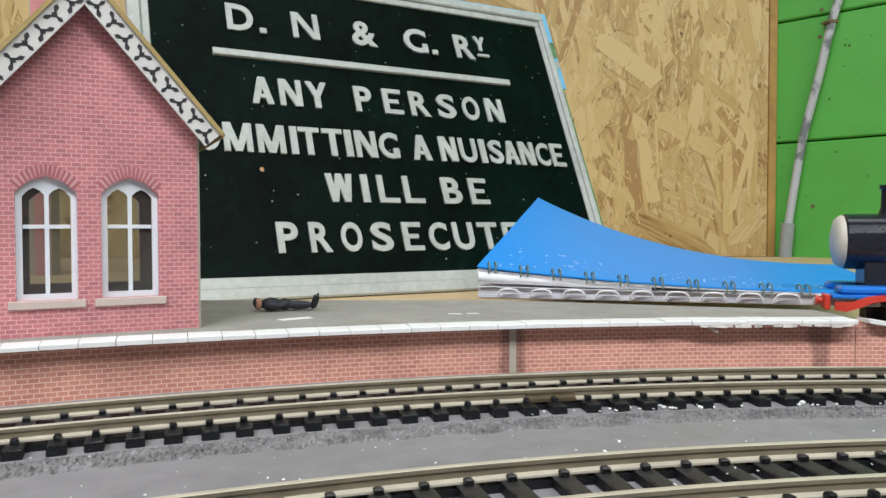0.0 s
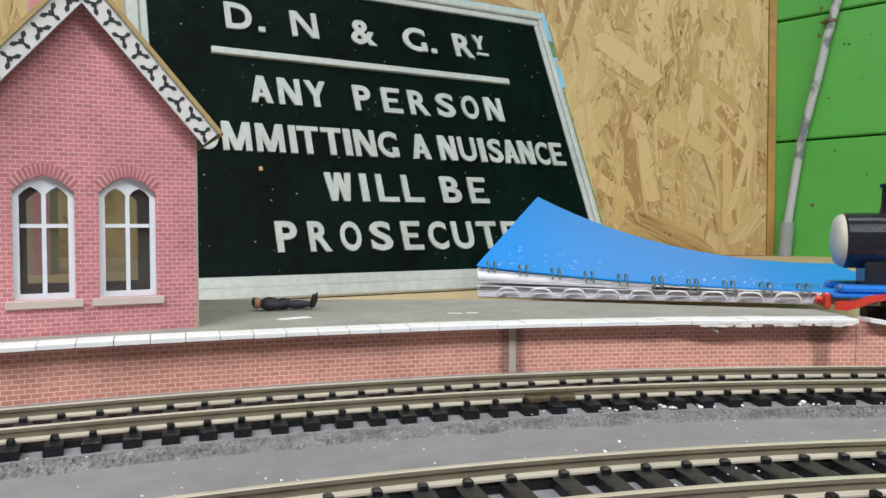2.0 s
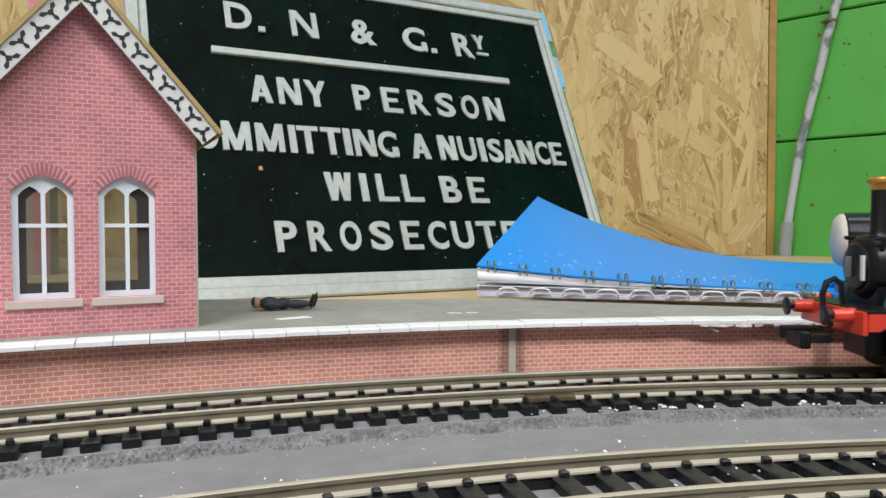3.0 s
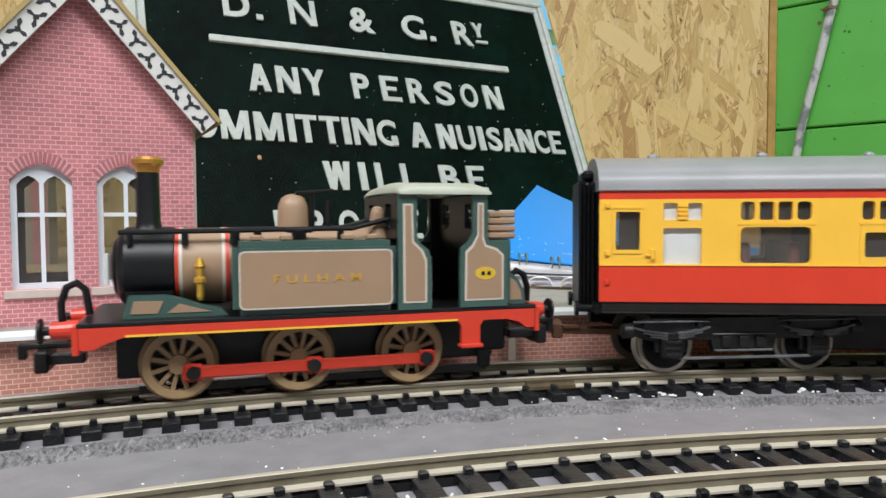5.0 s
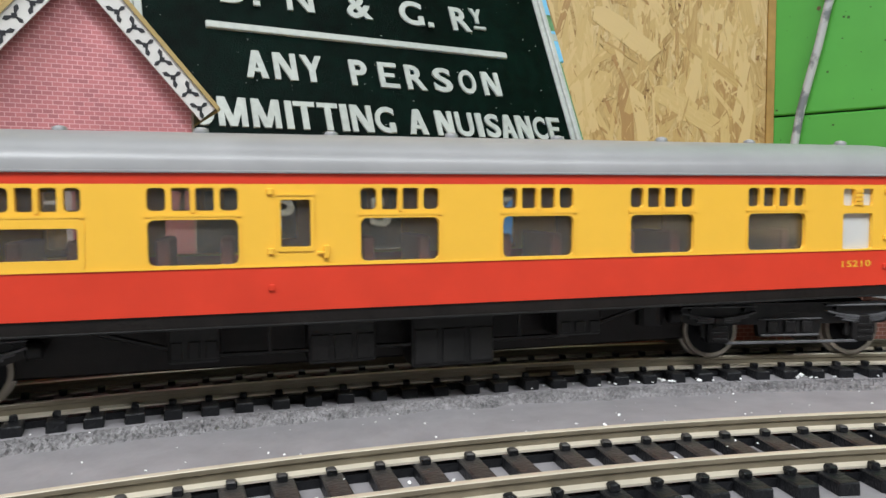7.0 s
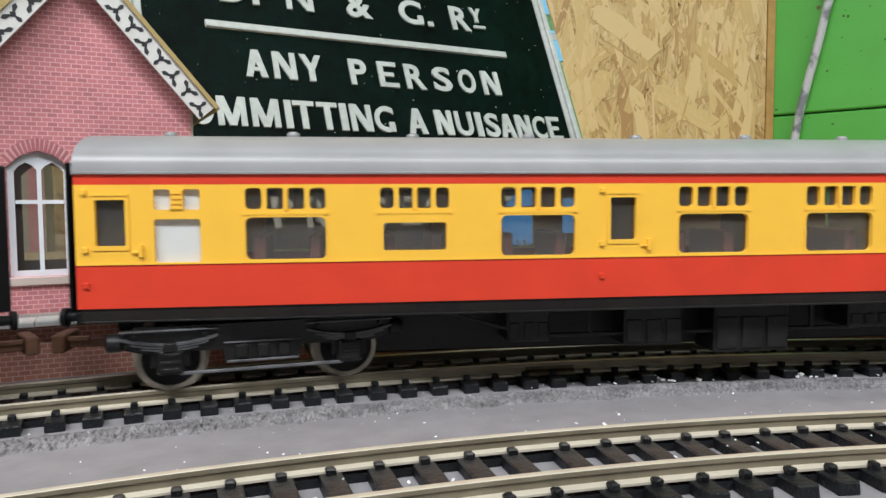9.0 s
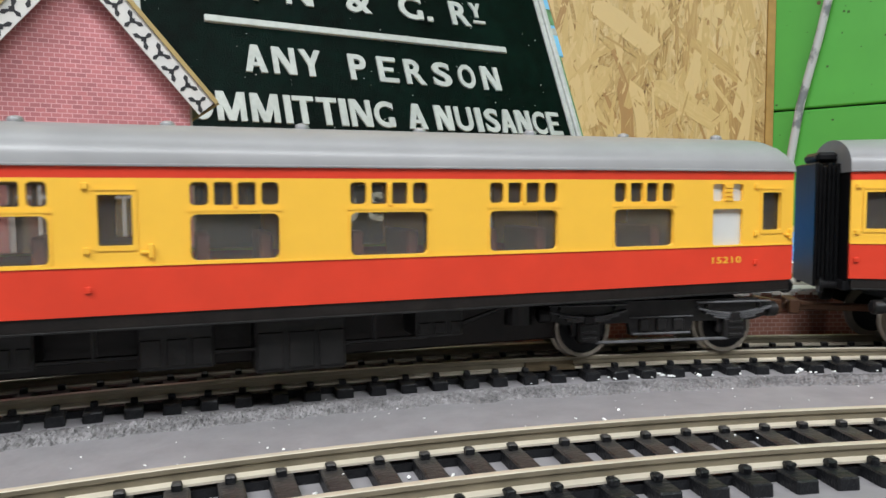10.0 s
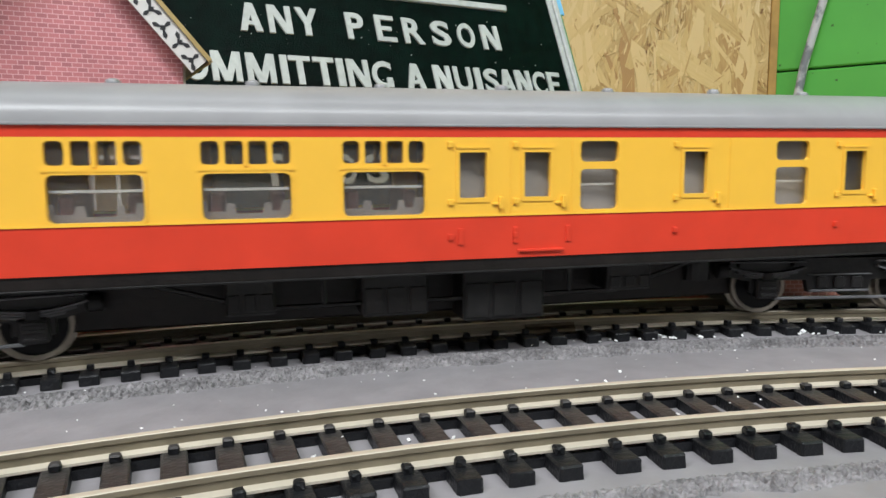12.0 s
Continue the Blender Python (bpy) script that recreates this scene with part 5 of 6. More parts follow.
    for s in (-1, 1):
        wheels += bogie(c, s * PIVOT, -ang * s)
    return c, wheels


def locomotive():
    M_OCH = mat("ochre_brown_paint", (0.335, 0.215, 0.135), 0.42, var=0.06, scale=150)
    M_GRN = mat("dark_olive_green_paint", (0.047, 0.092, 0.078), 0.30, var=0.1, scale=150)
    M_LINED = mat("pale_lining", (0.60, 0.53, 0.46), 0.5)
    M_LRED = mat("loco_red", (0.60, 0.045, 0.022), 0.35, var=0.06)
    M_COPPER = mat("copper_cap", (0.62, 0.30, 0.07), 0.3, 0.7)
    M_BRASS = mat("brass", (0.72, 0.42, 0.07), 0.3, 0.7)
    M_CABROOF = mat("pale_cab_roof", (0.43, 0.45, 0.37), 0.45, var=0.08)
    M_EMBLEM = mat("emblem_yellow", (0.62, 0.40, 0.04), 0.4)
    M_LBLACK = mat("smokebox_black", (0.006, 0.006, 0.0075), 0.36, var=0.3, spec=0.4)
    M_WHEEL = mat("wheel_ochre", (0.36, 0.235, 0.12), 0.45, var=0.1)
    c = thing("tank_locomotive", "small brown and green six-wheeled tank engine with red frames", "model locomotive")
    part("chassis", Box(-34, 44, -5.6, 5.6, 8.5, 19.8, bev=.4), M_LBLACK, c, "black chassis block")
    part("rear_frame", Box(37.6, 46.0, -8.5, 8.5, 10.2, 19.8, bev=.6), M_LBLACK, c, "black rear frame block")
    part("footplate", Box(-39.2, 49.8, -16.3, 16.3, 20.2, 21.0, bev=.15), M_LBLACK, c, "black footplate")
    for s in (-1, 1):
        pts = [(-38.8, 16.2), (-36.5, 16.2), (-34.5, 17.2), (-31.5, 18.2), (32.2, 18.2), (33, 17), (33, 13.3), (37, 13.3), (37, 17), (37.8, 18.2), (43, 18.2), (46, 17.4), (47.5, 16.2), (49.4, 16.2), (49.4, 20.18), (-38.8, 20.18)]
        v = part("valance", plate(pts, [], *sorted((s * 16.2, s * 15.0))), M_LRED, c, "red valance with yellow lining")
        part("lining", Box(-31.2, 32.1, *sorted((s * 16.27, s * 16.0)), 18.25, 18.65), M_GOLD, v)
        part("step", Box(32.6, 37.4, *sorted((s * 17.2, s * 14.5)), 12.6, 13.4, bev=.2), M_LRED, c)
    for x in (-40.0, 49.5):
        part("buffer_beam", Box(x, x + 1.2, -16, 16, 15.2, 20.6, bev=.2), M_LRED, c, "red buffer beam")
        s = -1 if x < 0 else 1
        for y in (-10.5, 10.5):
            bm = cyl(bmesh.new(), (x + .6, y, 19.2), (x + s * 4.2, y, 19.2), 1.9, 1.5)
            b = part("buffer", bm, M_LRED, c, smooth=False)
            part("buffer_head", lathe(bmesh.new(), [(.8, 0), (.8, 1.4), (2.3, 1.6), (2.3, 2.1), (1.2, 2.4)], pose(x + s * 4.1, y, 19.2, 0, 90 * s, 0)), M_LBLACK, b)
        bm = bmesh.new()
        pts = [(x + s * 1.4, -4, 16), (x + s * 3.4, -4, 19), (x + s * 3.6, -4, 23.5), (x + s * 2.6, -4, 26.5), (x + s * .8, -4, 27.4), (x - s * .8, -4, 26), (x - s * 1.4, -4, 21.2)]
        tube(bm, pts, .75, 8)
        part("vacuum_hose", bm, M_LBLACK, c, smooth=True)
        bm = bmesh.new()
        box(bm, *sorted((x, x + s * 8)), -1.8, 1.8, 11.4, 13.4, bev=.3)
        box(bm, *sorted((x + s * 6, x + s * 8.6)), -4.2, 4.2, 10.2, 14.4, bev=.4)
        box(bm, *sorted((x + s * 1.5, x + s * 12)), -.8, .8, 14.4, 15.6, bev=.3)
        box(bm, *sorted((x + s * 10.4, x + s * 12)), -.8, .8, 12.4, 15.2, bev=.3)
        part("coupling", bm, M_UNDER, c)
    # boiler, smokebox and their bands
    ax = pose(0, 0, 30.0, 0, 90, 0)
    part("boiler", lathe(bmesh.new(), [(7.6, -23), (7.6, 20)], ax, 48), M_OCH, c, "ochre-brown boiler", smooth=True)
    part("smokebox", lathe(bmesh.new(), [(6.0, -33.6), (7.0, -33.2), (7.9, -32.2), (7.9, -23.2)], ax, 48), M_LBLACK, c, "black smokebox", smooth=True)
    part("smokebox_saddle", Box(-32, -23.4, -6.5, 6.5, 21, 27), M_LBLACK, c)
    d = part("smokebox_door", lathe(bmesh.new(), [(6.1, 33.5), (5.4, 34.3), (3.0, 34.9), (.3, 35.1)], pose(0, 0, 30, 0, -90, 0), 32), M_LBLACK, c)
    part("door_handle", Box(-36.2, -35.0, -.5, .5, 27.5, 32.5, bev=.1), M_STEEL, d)
    part("lamp_iron", Box(-35.6, -34.9, -6.6, -5.4, 27, 33, bev=.1), M_FROST, d, "white marker plate")
    for x, mm in ((-22.9, M_LRED), (-22.2, M_LINED), (-13.4, M_LRED), (-14.1, M_LINED)):
        part("boiler_band", lathe(bmesh.new(), [(7.75, x), (7.75, x + .62)], ax, 48), mm, c, "red and white boiler band", smooth=True)
    part("chimney", lathe(bmesh.new(), [(3.2, 36.6), (2.7, 37.6), (2.3, 38.8), (2.15, 49.4)], pose(-28.0, 0, 0)), M_LBLACK, c, "tall black chimney", smooth=True)
    part("chimney_cap", lathe(bmesh.new(), [(2.2, 48.8), (2.4, 49.7), (3.1, 50.5), (3.1, 51.3), (2.4, 51.9), (1.5, 51.9)], pose(-28.0, 0, 0)), M_COPPER, c, "copper chimney cap", smooth=True)
    part("dome", lathe(bmesh.new(), [(4.0, 36.6), (3.3, 37.4), (3.2, 41.0), (3.0, 42.5), (2.4, 43.8), (1.3, 44.5), (.3, 44.7)], pose(.6, 0, 0)), M_OCH, c, "ochre steam dome", smooth=True)
    bm = cyl(bmesh.new(), (4.5, 0, 37), (4.5, 0, 44.6), .7, n=8)
    cyl(bm, (1, -1, 44.8), (9, -1, 45.4), .45, n=6)
    cyl(bm, (8.2, 0, 36), (8.2, 0, 43.4), .6, n=8)
    part("safety_valve", bm, M_LBLACK, c)
    part("brass_pump", lathe(bmesh.new(), [(.5, 25.4), (.7, 26), (.7, 28.6), (1.2, 28.9), (1.2, 29.6), (.8, 30), (.8, 31.6), (1.1, 32), (.5, 33.6)], pose(-18.3, -8.7, -1.7), 10), M_BRASS, c, "brass pump")
    for s in (-1, 1):
        bm = tube(bmesh.new(), [(-33, s * 7.2, 37.0), (-20, s * 7.2, 37.1), (0, s * 7.2, 37.3), (12, s * 7.2, 37.4), (16, s * 7.2, 38.4), (19.6, s * 7.4, 39.3)], .52, 8)
        for x, r in ((-31, .6), (-21, .7), (-11.6, 1.0), (-7.2, .8), (1, 1.5), (9.5, .7)):
            cyl(bm, (x, s * 6.8, 34.5), (x, s * 7.2, 37.2), r, n=10)
        box(bm, -1.8, 3.8, *sorted((s * 6.2, s * 7.9)), 36.6, 37.6, bev=.3)
        part("handrail", bm, M_LBLACK, c)
    # side tanks with lined panels
    for s in (-1, 1):
        t = part("side_tank", Box(-12.4, 19.4, *sorted((s * 16.5, s * 8.0)), 21.02, 35.2, bev=1.3, seg=4), M_GRN, c, "dark green side tank with ochre panel", smooth=True)
        part("lining", plate(rect(-11.3, 18.3, 22.3, 33.4, 1.0), [rect(-11.02, 18.02, 22.58, 33.12, .9)], *sorted((s * 16.62, s * 16.4))), M_LINED, t)
        part("tank_panel", plate(rect(-11.0, 18.0, 22.6, 33.1, .9), [], *sorted((s * 16.6, s * 16.4))), M_OCH, t, "ochre panel")
        bm = bmesh.new()
        for x in (-9, -3.2, 9, 14):
            box(bm, x, x + 2.4, *sorted((s * 12.5, s * 10)), 35.2, 36.3, bev=.25)
        part("tank_lid", bm, M_OCH, t)
        if s < 0:
            text_part("FULHAM", -4.9, 12.0, 27.2, 28.8, -16.66, mat("dull_gold_print", (0.55, 0.30, 0.05), 0.4), t, "name_lettering", 1.6)
    # front sandboxes
    for s in (-1, 1):
        b = part("sandbox", plate([(-32, 21.02), (-13.2, 21.02), (-14.5, 22.4), (-18, 23.0), (-21.5, 24.4), (-24.5, 25.1), (-31, 25.1)], [], *sorted((s * 12.5, s * 9.0))), M_GRN, c)
        part("sandbox_panel", plate([(-30.6, 21.9), (-25.8, 21.9), (-24.8, 24.2), (-30, 24.3)], [], *sorted((s * 12.65, s * 12.4))), M_OCH, b)
        part("sandbox_panel", plate([(-24.2, 21.9), (-16.2, 21.9), (-18.6, 22.6), (-22, 23.6)], [], *sorted((s * 12.65, s * 12.4))), M_OCH, b)
    # cab
    for s in (-1, 1):
        ys = sorted((s * 16.5, s * 15.4))
        front = [(19.5, 21.02), (26.4, 21.02), (26.4, 31.2), (25.9, 33.0), (24.2, 34.4), (23.4, 36), (23.4, 44.2), (19.5, 44.2)]
        rear = [(32.6, 21.02), (43.0, 21.02), (43.0, 32.4), (42.0, 33.6), (39.2, 34.4), (38.6, 35.6), (38.6, 44.2), (35.4, 44.2), (35.4, 36.2), (34.4, 34.6), (32.8, 33.2), (32.6, 31)]
        w = part("cab_side", plate(front, [], *ys), M_GRN, c, "green cab side with ochre panels")
        part("cab_panel", plate([(20.5, 22.4), (25.4, 22.4), (25.4, 31.0), (24.6, 33.0), (22.7, 34.8), (22.5, 42.4), (20.5, 42.4)], [], *sorted((s * 16.62, s * 16.4))), M_LINED, w)
        part("cab_panel", plate([(20.9, 22.8), (25.0, 22.8), (25.0, 30.8), (24.2, 32.8), (22.3, 34.6), (22.1, 42.0), (20.9, 42.0)], [], *sorted((s * 16.7, s * 16.4))), M_OCH, w)
        w = part("cab_side", plate(rear, [], *ys), M_GRN, c)
        part("cab_panel", plate([(33.5, 22.4), (42.1, 22.4), (42.1, 31.8), (40.6, 33.2), (38.2, 33.9), (37.7, 35.4), (37.7, 42.6), (36.4, 42.6), (36.3, 36), (35.2, 34), (33.7, 32.6)], [], *sorted((s * 16.62, s * 16.4))), M_LINED, w)
        part("cab_panel", plate([(33.9, 22.8), (41.7, 22.8), (41.7, 31.6), (40.2, 32.8), (37.9, 33.5), (37.3, 35.2), (37.3, 42.2), (36.7, 42.2), (36.6, 35.8), (35.5, 33.6), (34.1, 32.2)], [], *sorted((s * 16.7, s * 16.4))), M_OCH, w)
        part("emblem", plate([(38 + 2.3 * math.cos(k * math.pi / 10), 28 + 1.35 * math.sin(k * math.pi / 10)) for k in range(20)], [], *sorted((s * 16.8, s * 16.5))), M_EMBLEM, w, "yellow panel with two dark marks")
        for x in (37.1, 38.4):
            part("emblem_mark", Box(x, x + .7, *sorted((s * 16.86, s * 16.6)), 27.6, 28.4), M_LBLACK, w)
    part("cab_front", plate(rect(-15.3, 15.3, 35.3, 44.2), [rect(-11, -5.5, 37.5, 42.5, .8), rect(5.5, 11, 37.5, 42.5, .8)], 0, 1), M_LBLACK, c).matrix_basis = pose(20.4 * K, 0, 0, 0, 0, 90)
    part("cab_back", plate(rect(-15.3, 15.3, 21.1, 44.2), [rect(-11, -5.5, 37, 42.5, .8), rect(5.5, 11, 37, 42.5, .8)], 0, 1), M_LBLACK, c).matrix_basis = pose(38.4 * K, 0, 0, 0, 0, 90)
    part("backhead", Box(20.6, 25, -8, 8, 21.1, 35, bev=.5), M_LBLACK, c)
    bm = bmesh.new()
    rows = []
    for x, k0 in ((19.5, .25), (20.2, .7), (22.2, 1), (36.6, 1), (38.4, .7), (39.1, .25)):
        rows.append([bm.verts.new((x, -17.4 * math.cos(math.pi * j / 16), 44.25 + 2.2 * k0 * math.sin(math.pi * j / 16) ** .7 + (.25 + .45 * k0 if k else 0))) for k in (0, 1) for j in (range(17) if not k else range(16, -1, -1))])
    for p, q in zip(rows, rows[1:]):
        for j in range(34):
            bm.faces.new((p[j], q[j], q[(j + 1) % 34], p[(j + 1) % 34]))
    bm.faces.new(rows[0])
    bm.faces.new(rows[-1][::-1])
    part("cab_roof", bm, M_CABROOF, c, "pale domed cab roof", smooth=True)
    part("cab_lining", Box(20.6, 35.5, 14.6, 15.2, 21.1, 33.5), M_LBLACK, c)
    part("cab_lining", Box(35.6, 38.2, 14.6, 15.2, 21.1, 44.1), M_LBLACK, c)
    part("lever", Cyl((28.5, -6, 21), (28.0, -6, 33), .4, n=8), M_STEEL, c)
    part("lever", Cyl((30.2, -3, 21), (30.2, -3, 31), .35, n=8), M_FROST, c)
    part("tank_filler", lathe(bmesh.new(), [(2.4, 35.3), (1.7, 37.6), (1.5, 40.6), (1.2, 41.6), (.4, 42)], pose(17.8, -5, 0), 16), M_OCH, c, "ochre filler")
    # bunker and coal rails
    part("bunker", Box(39.4, 44.4, -15.2, 15.2, 21.02, 35.0, bev=.4), M_GRN, c)
    for k in range(4):
        part("coal_rail", Box(39.0, 45.4, -15.4, 15.4, 35.05 + 1.5 * k, 36.42 + 1.5 * k, bev=.35), M_OCH, c)
    for s in (-1, 1):
        curve = [(43.1, 21.05), (48.0, 21.05), (47.6, 24.0), (46.4, 26.4), (44.6, 27.8), (43.1, 28.2)]
        w = part("bunker_flare", plate(curve, [], *sorted((s * 14.6, s * 9.2))), M_GRN, c, "green curved flare with ochre panel")
        part("flare_panel", plate([(43.4, 22.0), (47.1, 22.0), (46.8, 23.8), (45.8, 25.8), (44.4, 26.9), (43.4, 27.2)], [], *sorted((s * 14.72, s * 14.5))), M_OCH, w)
    part("rear_toolbox", Box(44.6, 48.4, -9, 9, 21.02, 25.4, bev=.8), M_GRN, c)
    bm = bmesh.new()
    for x in (-28, -6, 18, 40):
        box(bm, x, x + 3, -6.9, -5.7, 6.2, 14, bev=.4)
    box(bm, -30, 42, -6.6, -6.0, 5.6, 7.0)
    part("brake_gear", bm, M_LBLACK, c)
    # spoked wheels
    R = 6.6
    bm = bmesh.new()
    lathe(bm, [(R - 1.5, 0), (R + .8, 0), (R + .8, .7), (R + .05, .95), (R, 2.6), (R - 1.5, 2.6)], pose(0, 0, 0, 90, 0, 0), 36)
    for f in [f for f in bm.faces if len(f.verts) > 8]:
        bmesh.ops.delete(bm, geom=[f], context="FACES_ONLY")
    inner = [v for v in bm.verts if math.hypot(v.co.x, v.co.z) < R - 1.2]
    lo = sorted([v for v in inner if v.co.y > -1], key=lambda v: math.atan2(v.co.x, v.co.z))
    hi = sorted([v for v in inner if v.co.y < -1], key=lambda v: math.atan2(v.co.x, v.co.z))
    for i in range(len(lo)):
        j = (i + 1) % len(lo)
        bm.faces.new((lo[i], lo[j], hi[j], hi[i]))
    sp = Box(-.42, .42, -2.1, -.6, 1.2, R - 1.2)
    hub = cyl(bmesh.new(), (0, -.3, 0), (0, -2.7, 0), 1.9, n=18)
    box(hub, -.95, .95, -2.66, -1.0, -4.0, 0, bev=.3)
    sub = []
    for nm, b in (("spoke", sp), ("hub", hub)):
        bmesh.ops.scale(b, vec=(K, K, K), verts=b.verts)
        md = bpy.data.meshes.new(nm)
        b.to_mesh(md)
        b.free()
        md.materials.append(M_WHEEL)
        sub.append(md)
    bmesh.ops.recalc_face_normals(bm, faces=bm.faces)
    bmesh.ops.scale(bm, vec=(K, K, K), verts=bm.verts)
    me = bpy.data.meshes.new("wheel")
    bm.to_mesh(me)
    bm.free()
    me.materials.append(M_WHEEL)
    spin = []
    for x in (-22.5, .5, 24.0):
        for s in (-1, 1):
            w = shared("wheel", me, c, pose(x * K, s * 7.2 * K, (4.9 + R) * K, 0, 0, 0 if s < 0 else 180))
            for k in range(12):
                shared("spoke", sub[0], w, pose(0, 0, 0, 0, 30 * k + 15, 0))
            shared("hub", sub[1], w, Matrix.Identity(4))
            spin.append((w, x, s))
    rods = []
    for s in (-1, 1):
        bm = bmesh.new()
        y0, y1 = sorted((s * 10.4, s * 11.4))
        box(bm, -22.5, 24.0, y0, y1, -1.15, 1.15, bev=.25)
        for x in (-22.5, .5, 24.0):
            box(bm, x - 2.0, x + 2.0, y0, y1, -1.75, 1.75, bev=.6)
        r = part("coupling_rod", bm, M_LRED, c, "red coupling rod")
        for x in (-22.5, .5, 24.0):
            part("crank_pin", Cyl((x, s * 10.2, 0), (x, s * 12.3, 0), 1.35, n=12), M_UNDER, r)
        rods.append((r, s))
    return c, spin, rods, R


loco, loco_wheels, loco_rods, LOCO_R = locomotive()
coaches = [coach("A", "red and yellow corridor coach with frosted end windows and grey roof", 4.4),
           coach("A", "red and yellow corridor coach with frosted end windows and grey roof"),
           coach("B", "red and yellow brake coach with guard's doors and white window bars")]


# ---- plain blue tank engine standing beyond the platform end ----
def blue_engine():
    M_BLU = mat("engine_blue", (0.012, 0.17, 0.62), 0.3, var=0.05)
    M_PALE = mat("pale_front", (0.60, 0.55, 0.47), 0.55, var=0.06)
    M_ERED = mat("engine_red", (0.62, 0.05, 0.03), 0.35)
    M_EBLK = mat("engine_black", (0.012, 0.013, 0.02), 0.25, var=0.2)
    t = thing("siding_track", "short straight siding beyond the platform", "railway track", 136.8, 249, 0, -18, kind="structure")
    for y in (-8.25, 8.25):
        bm = bmesh.new()
        box(bm, 12, 190, y - .6, y + .6, 1.9, 4.5)
        box(bm, 12, 190, y - 1.2, y + 1.2, 1.9, 2.4)
        part("rail", bm, M_RAIL, t)
    me = sleeper_mesh(11)
    for k in range(27):
        shared("sleeper", me, t, pose((14 + 6.8 * k) * K, 0, 0))
    c = thing("blue_engine", "blue toy tank engine with black smokebox and plain pale front", "model locomotive", 136.8, 249, 0, -18)
    ax = pose(0, 0, 35.6, 0, 90, 0)
    part("smokebox", lathe(bmesh.new(), [(8.9, -.6), (9.4, 0), (9.4, 22)], ax, 40), M_EBLK, c, "glossy black smokebox")
    part("boiler", lathe(bmesh.new(), [(9.3, 22.1), (9.3, 64)], ax, 40), M_BLU, c)
    part("front_disc", lathe(bmesh.new(), [(9.0, -.8), (8.9, 1.4), (7.8, 2.8), (4.6, 3.7), (1.5, 4.1), (.3, 4.1)], pose(0, 0, 35.6, 0, -90, 0), 40), M_PALE, c, "pale domed front disc", smooth=True)
    part("chimney", lathe(bmesh.new(), [(4.2, 44), (3.3, 45.2), (2.7, 47), (2.5, 53), (3.1, 53.4), (3.1, 54.6), (2.0, 54.6)], pose(13.6, 0, 0)), M_EBLK, c, smooth=True)
    part("saddle", Box(5, 22, -7, 7, 17, 29, bev=.5), M_EBLK, c)
    part("footplate", Box(-6, 96, -15.5, 15.5, 17.2, 18.6, bev=.3), M_BLU, c, "blue footplate")
    for s in (-1, 1):
        pts = [(-5.4, 13.6), (-2, 13.2), (1.5, 14.4), (6, 16.4), (10, 17.0), (95, 17.0), (95, 18.9), (9, 18.9), (4, 18.2), (0, 16.4), (-5.4, 16.2)]
        part("valance", plate(pts, [], *sorted((s * 16.4, s * 15.55))), M_ERED, c, "red curved footplate edge")
        part("sand_step", Box(-3.5, 16, *sorted((s * 15, s * 6)), 18.6, 21.2, bev=.8), M_BLU, c)
    part("buffer_beam", Box(-8.2, -6.4, -15, 15, 13.6, 18.4, bev=.3), M_ERED, c, "red buffer beam")
    for y in (-10, 10):
        part("buffer", lathe(bmesh.new(), [(1.2, 0), (1.0, 1.6), (1.7, 1.8), (1.7, 2.3)], pose(-7.9, y, 16.2, 0, -90, 0), 16), M_ERED, c)
    part("cylinder", Box(10, 26, -15.2, 15.2, 8.6, 16.9, bev=1.0), M_EBLK, c)
    part("chassis", Box(6, 90, -5, 5, 8, 17, bev=.3), M_EBLK, c)
    part("side_tank", Box(30, 74, -15.4, 15.4, 18.7, 38, bev=1), M_BLU, c)
    part("cab", Box(74.1, 94, -15.4, 15.4, 18.7, 50, bev=1.2), M_BLU, c)
    for x in (34, 52, 70):
        shared("wheelset", WHEELSET, c, pose(x * K, 0, (4.5 + WHEEL_R) * K))


blue_engine()


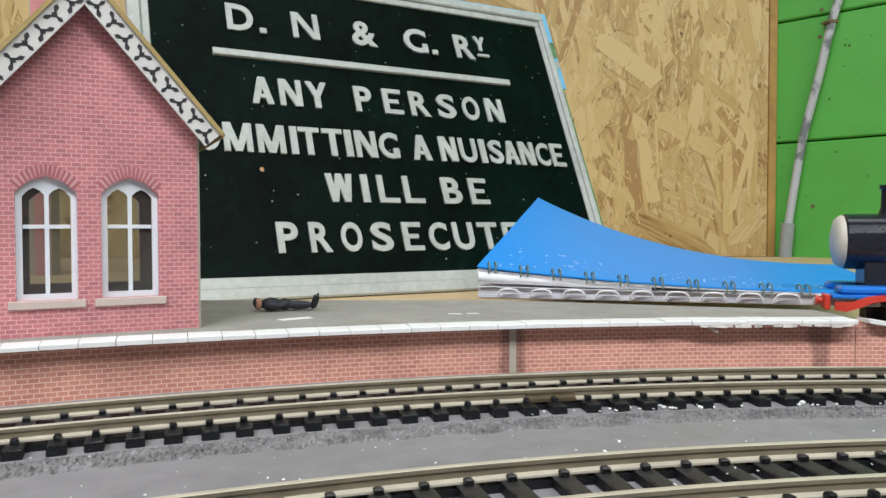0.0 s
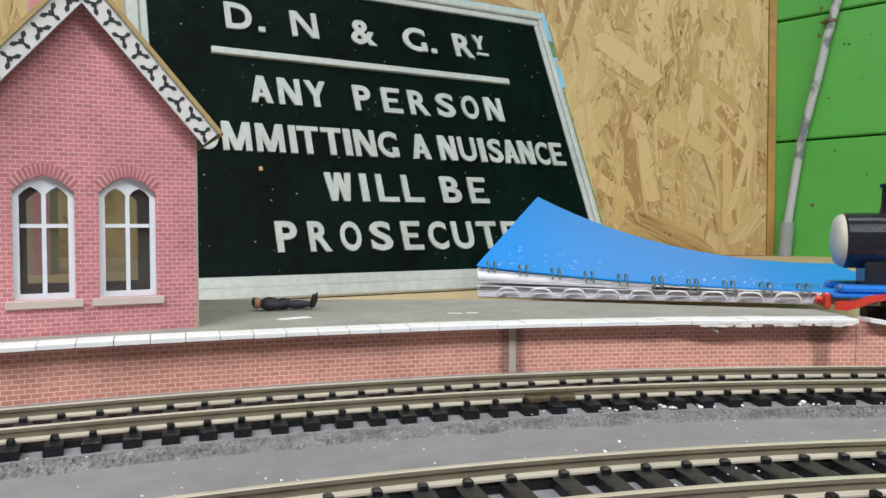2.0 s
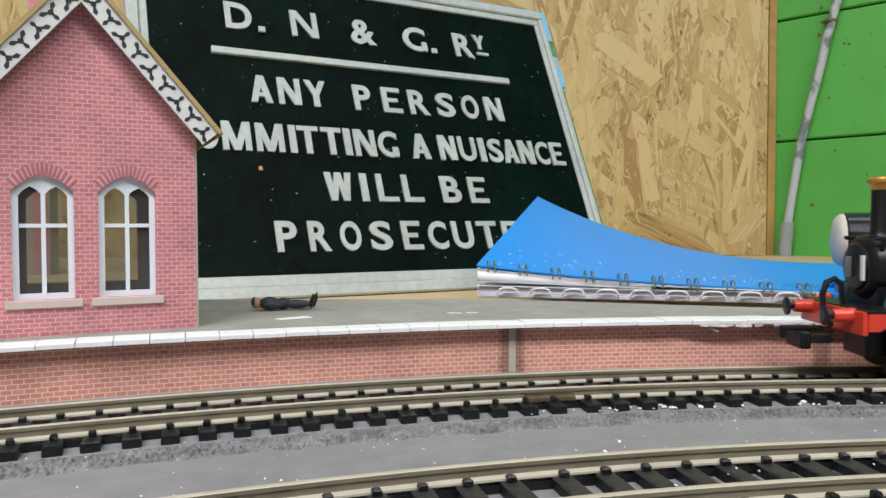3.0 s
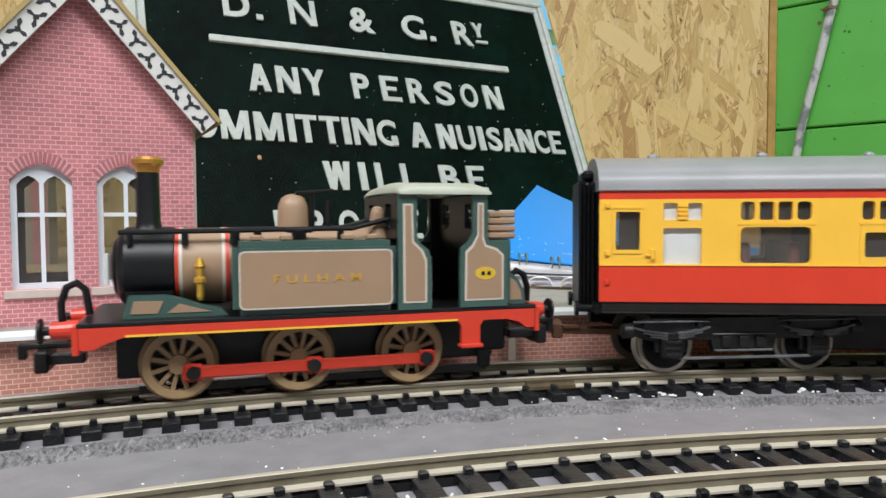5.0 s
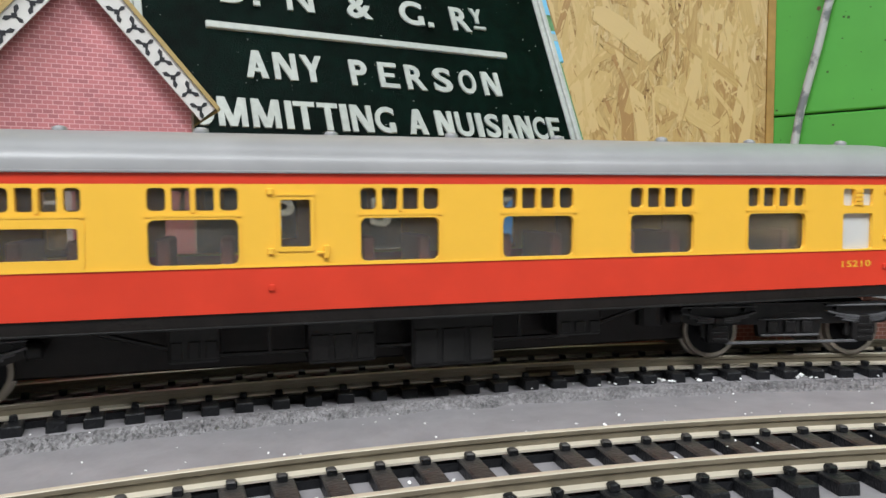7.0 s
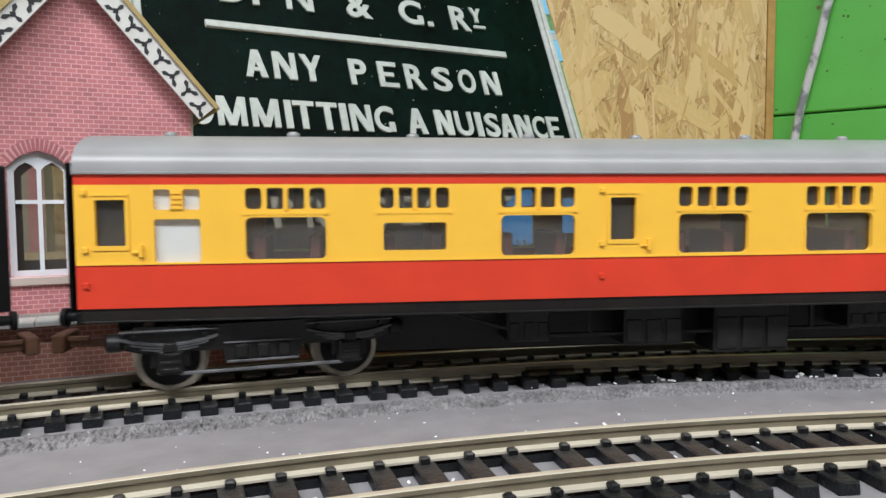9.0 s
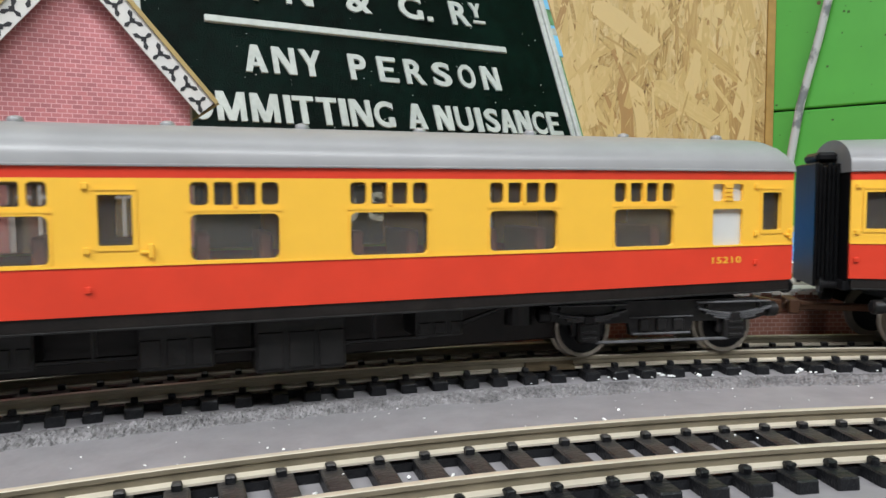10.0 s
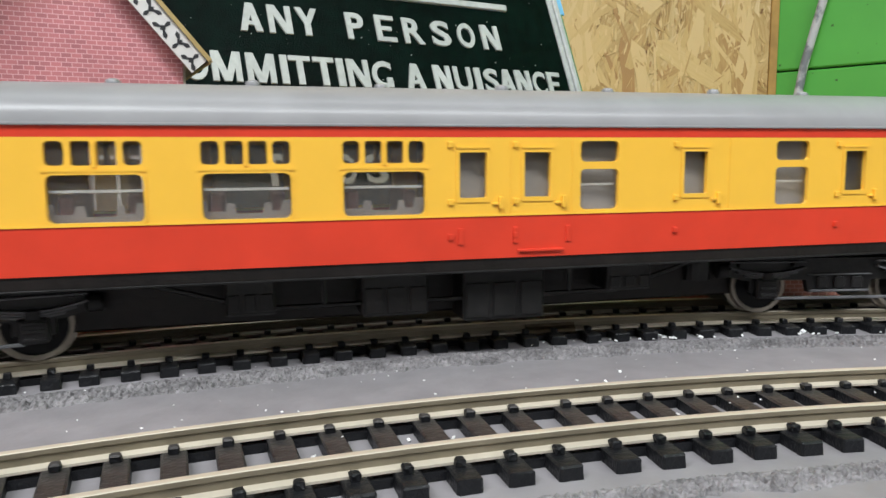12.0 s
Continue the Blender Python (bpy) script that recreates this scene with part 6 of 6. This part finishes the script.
# ---- motion ----
RUN = [(-.5, 509.5), (0, 468), (1, 385), (2, 302), (3.0, 219.3), (3.2, 203), (4.0, 134), (4.8, 66.4), (5.5, 6), (6.0, -36.8), (6.5, -81), (7.2, -146.7),
       (8.0, -226.8), (8.8, -308), (9.5, -378), (10.0, -427.5), (10.5, -481.8), (11.0, -538.2), (11.5, -596), (12.0, -654.2), (12.5, -712)]


def run(t):
    """How far along the track the first coach's middle is, in millimetres."""
    for i in range(1, len(RUN) - 2):
        if t <= RUN[i + 1][0] or i == len(RUN) - 3:
            break
    (ta, a), (tb, b), (tc, c), (td, d) = RUN[i - 1:i + 3]
    h = tc - tb
    m0, m1 = (c - a) / (tc - ta) * h, (d - b) / (td - tb) * h
    u = (t - tb) / h
    return (2 * u ** 3 - 3 * u ** 2 + 1) * b + (u ** 3 - 2 * u ** 2 + u) * m0 + (-2 * u ** 3 + 3 * u ** 2) * c + (u ** 3 - u ** 2) * m1


def slack(t):
    """From the first coach's middle to the engine's, as the coupling closes up."""
    u = min(1, max(0, (t - 4.9) / 1.7))
    return 195.4 - 4.3 * u * u * (3 - 2 * u)


def on_track(s, half, lift=0.0):
    """The pose of a vehicle whose two pivots stand on the curve."""
    a = s / RF
    r = RF * math.cos(half / RF)
    return pose((CX + r * math.sin(a)) * K, (CY + r * math.cos(a)) * K, lift * K, 0, 0, -math.degrees(a))


def motions():
    steps = [i / 15 for i in range(181)]
    walk(loco, [(t, on_track(run(t) - slack(t), 23, .45)) for t in steps[::2]])
    for i, (c, sets) in enumerate(coaches):
        walk(c, [(t, on_track(run(t) + i * (L + GAP), PIVOT)) for t in steps[::2]])
        for w in sets:
            x, y, z = w.location
            walk(w, [(t, Matrix.Translation((x, y, z)) @ pose(0, 0, 0, 0, math.degrees(run(t) / WHEEL_R) % 360, 0)) for t in steps])
    turn = lambda t: run(t) / LOCO_R - 2.25
    for w, x, s in loco_wheels:
        base = Matrix.Translation((x * K, s * 7.2 * K, (4.9 + LOCO_R) * K))
        walk(w, [(t, base @ pose(0, 0, 0, 0, math.degrees(turn(t)), 0) @ pose(0, 0, 0, 0, 0, 0 if s < 0 else 180)) for t in steps])
    for r, s in loco_rods:
        walk(r, [(t, pose(-3.1 * math.sin(turn(t)) * K, 0, (4.9 + LOCO_R - 3.1 * math.cos(turn(t))) * K)) for t in steps])


motions()
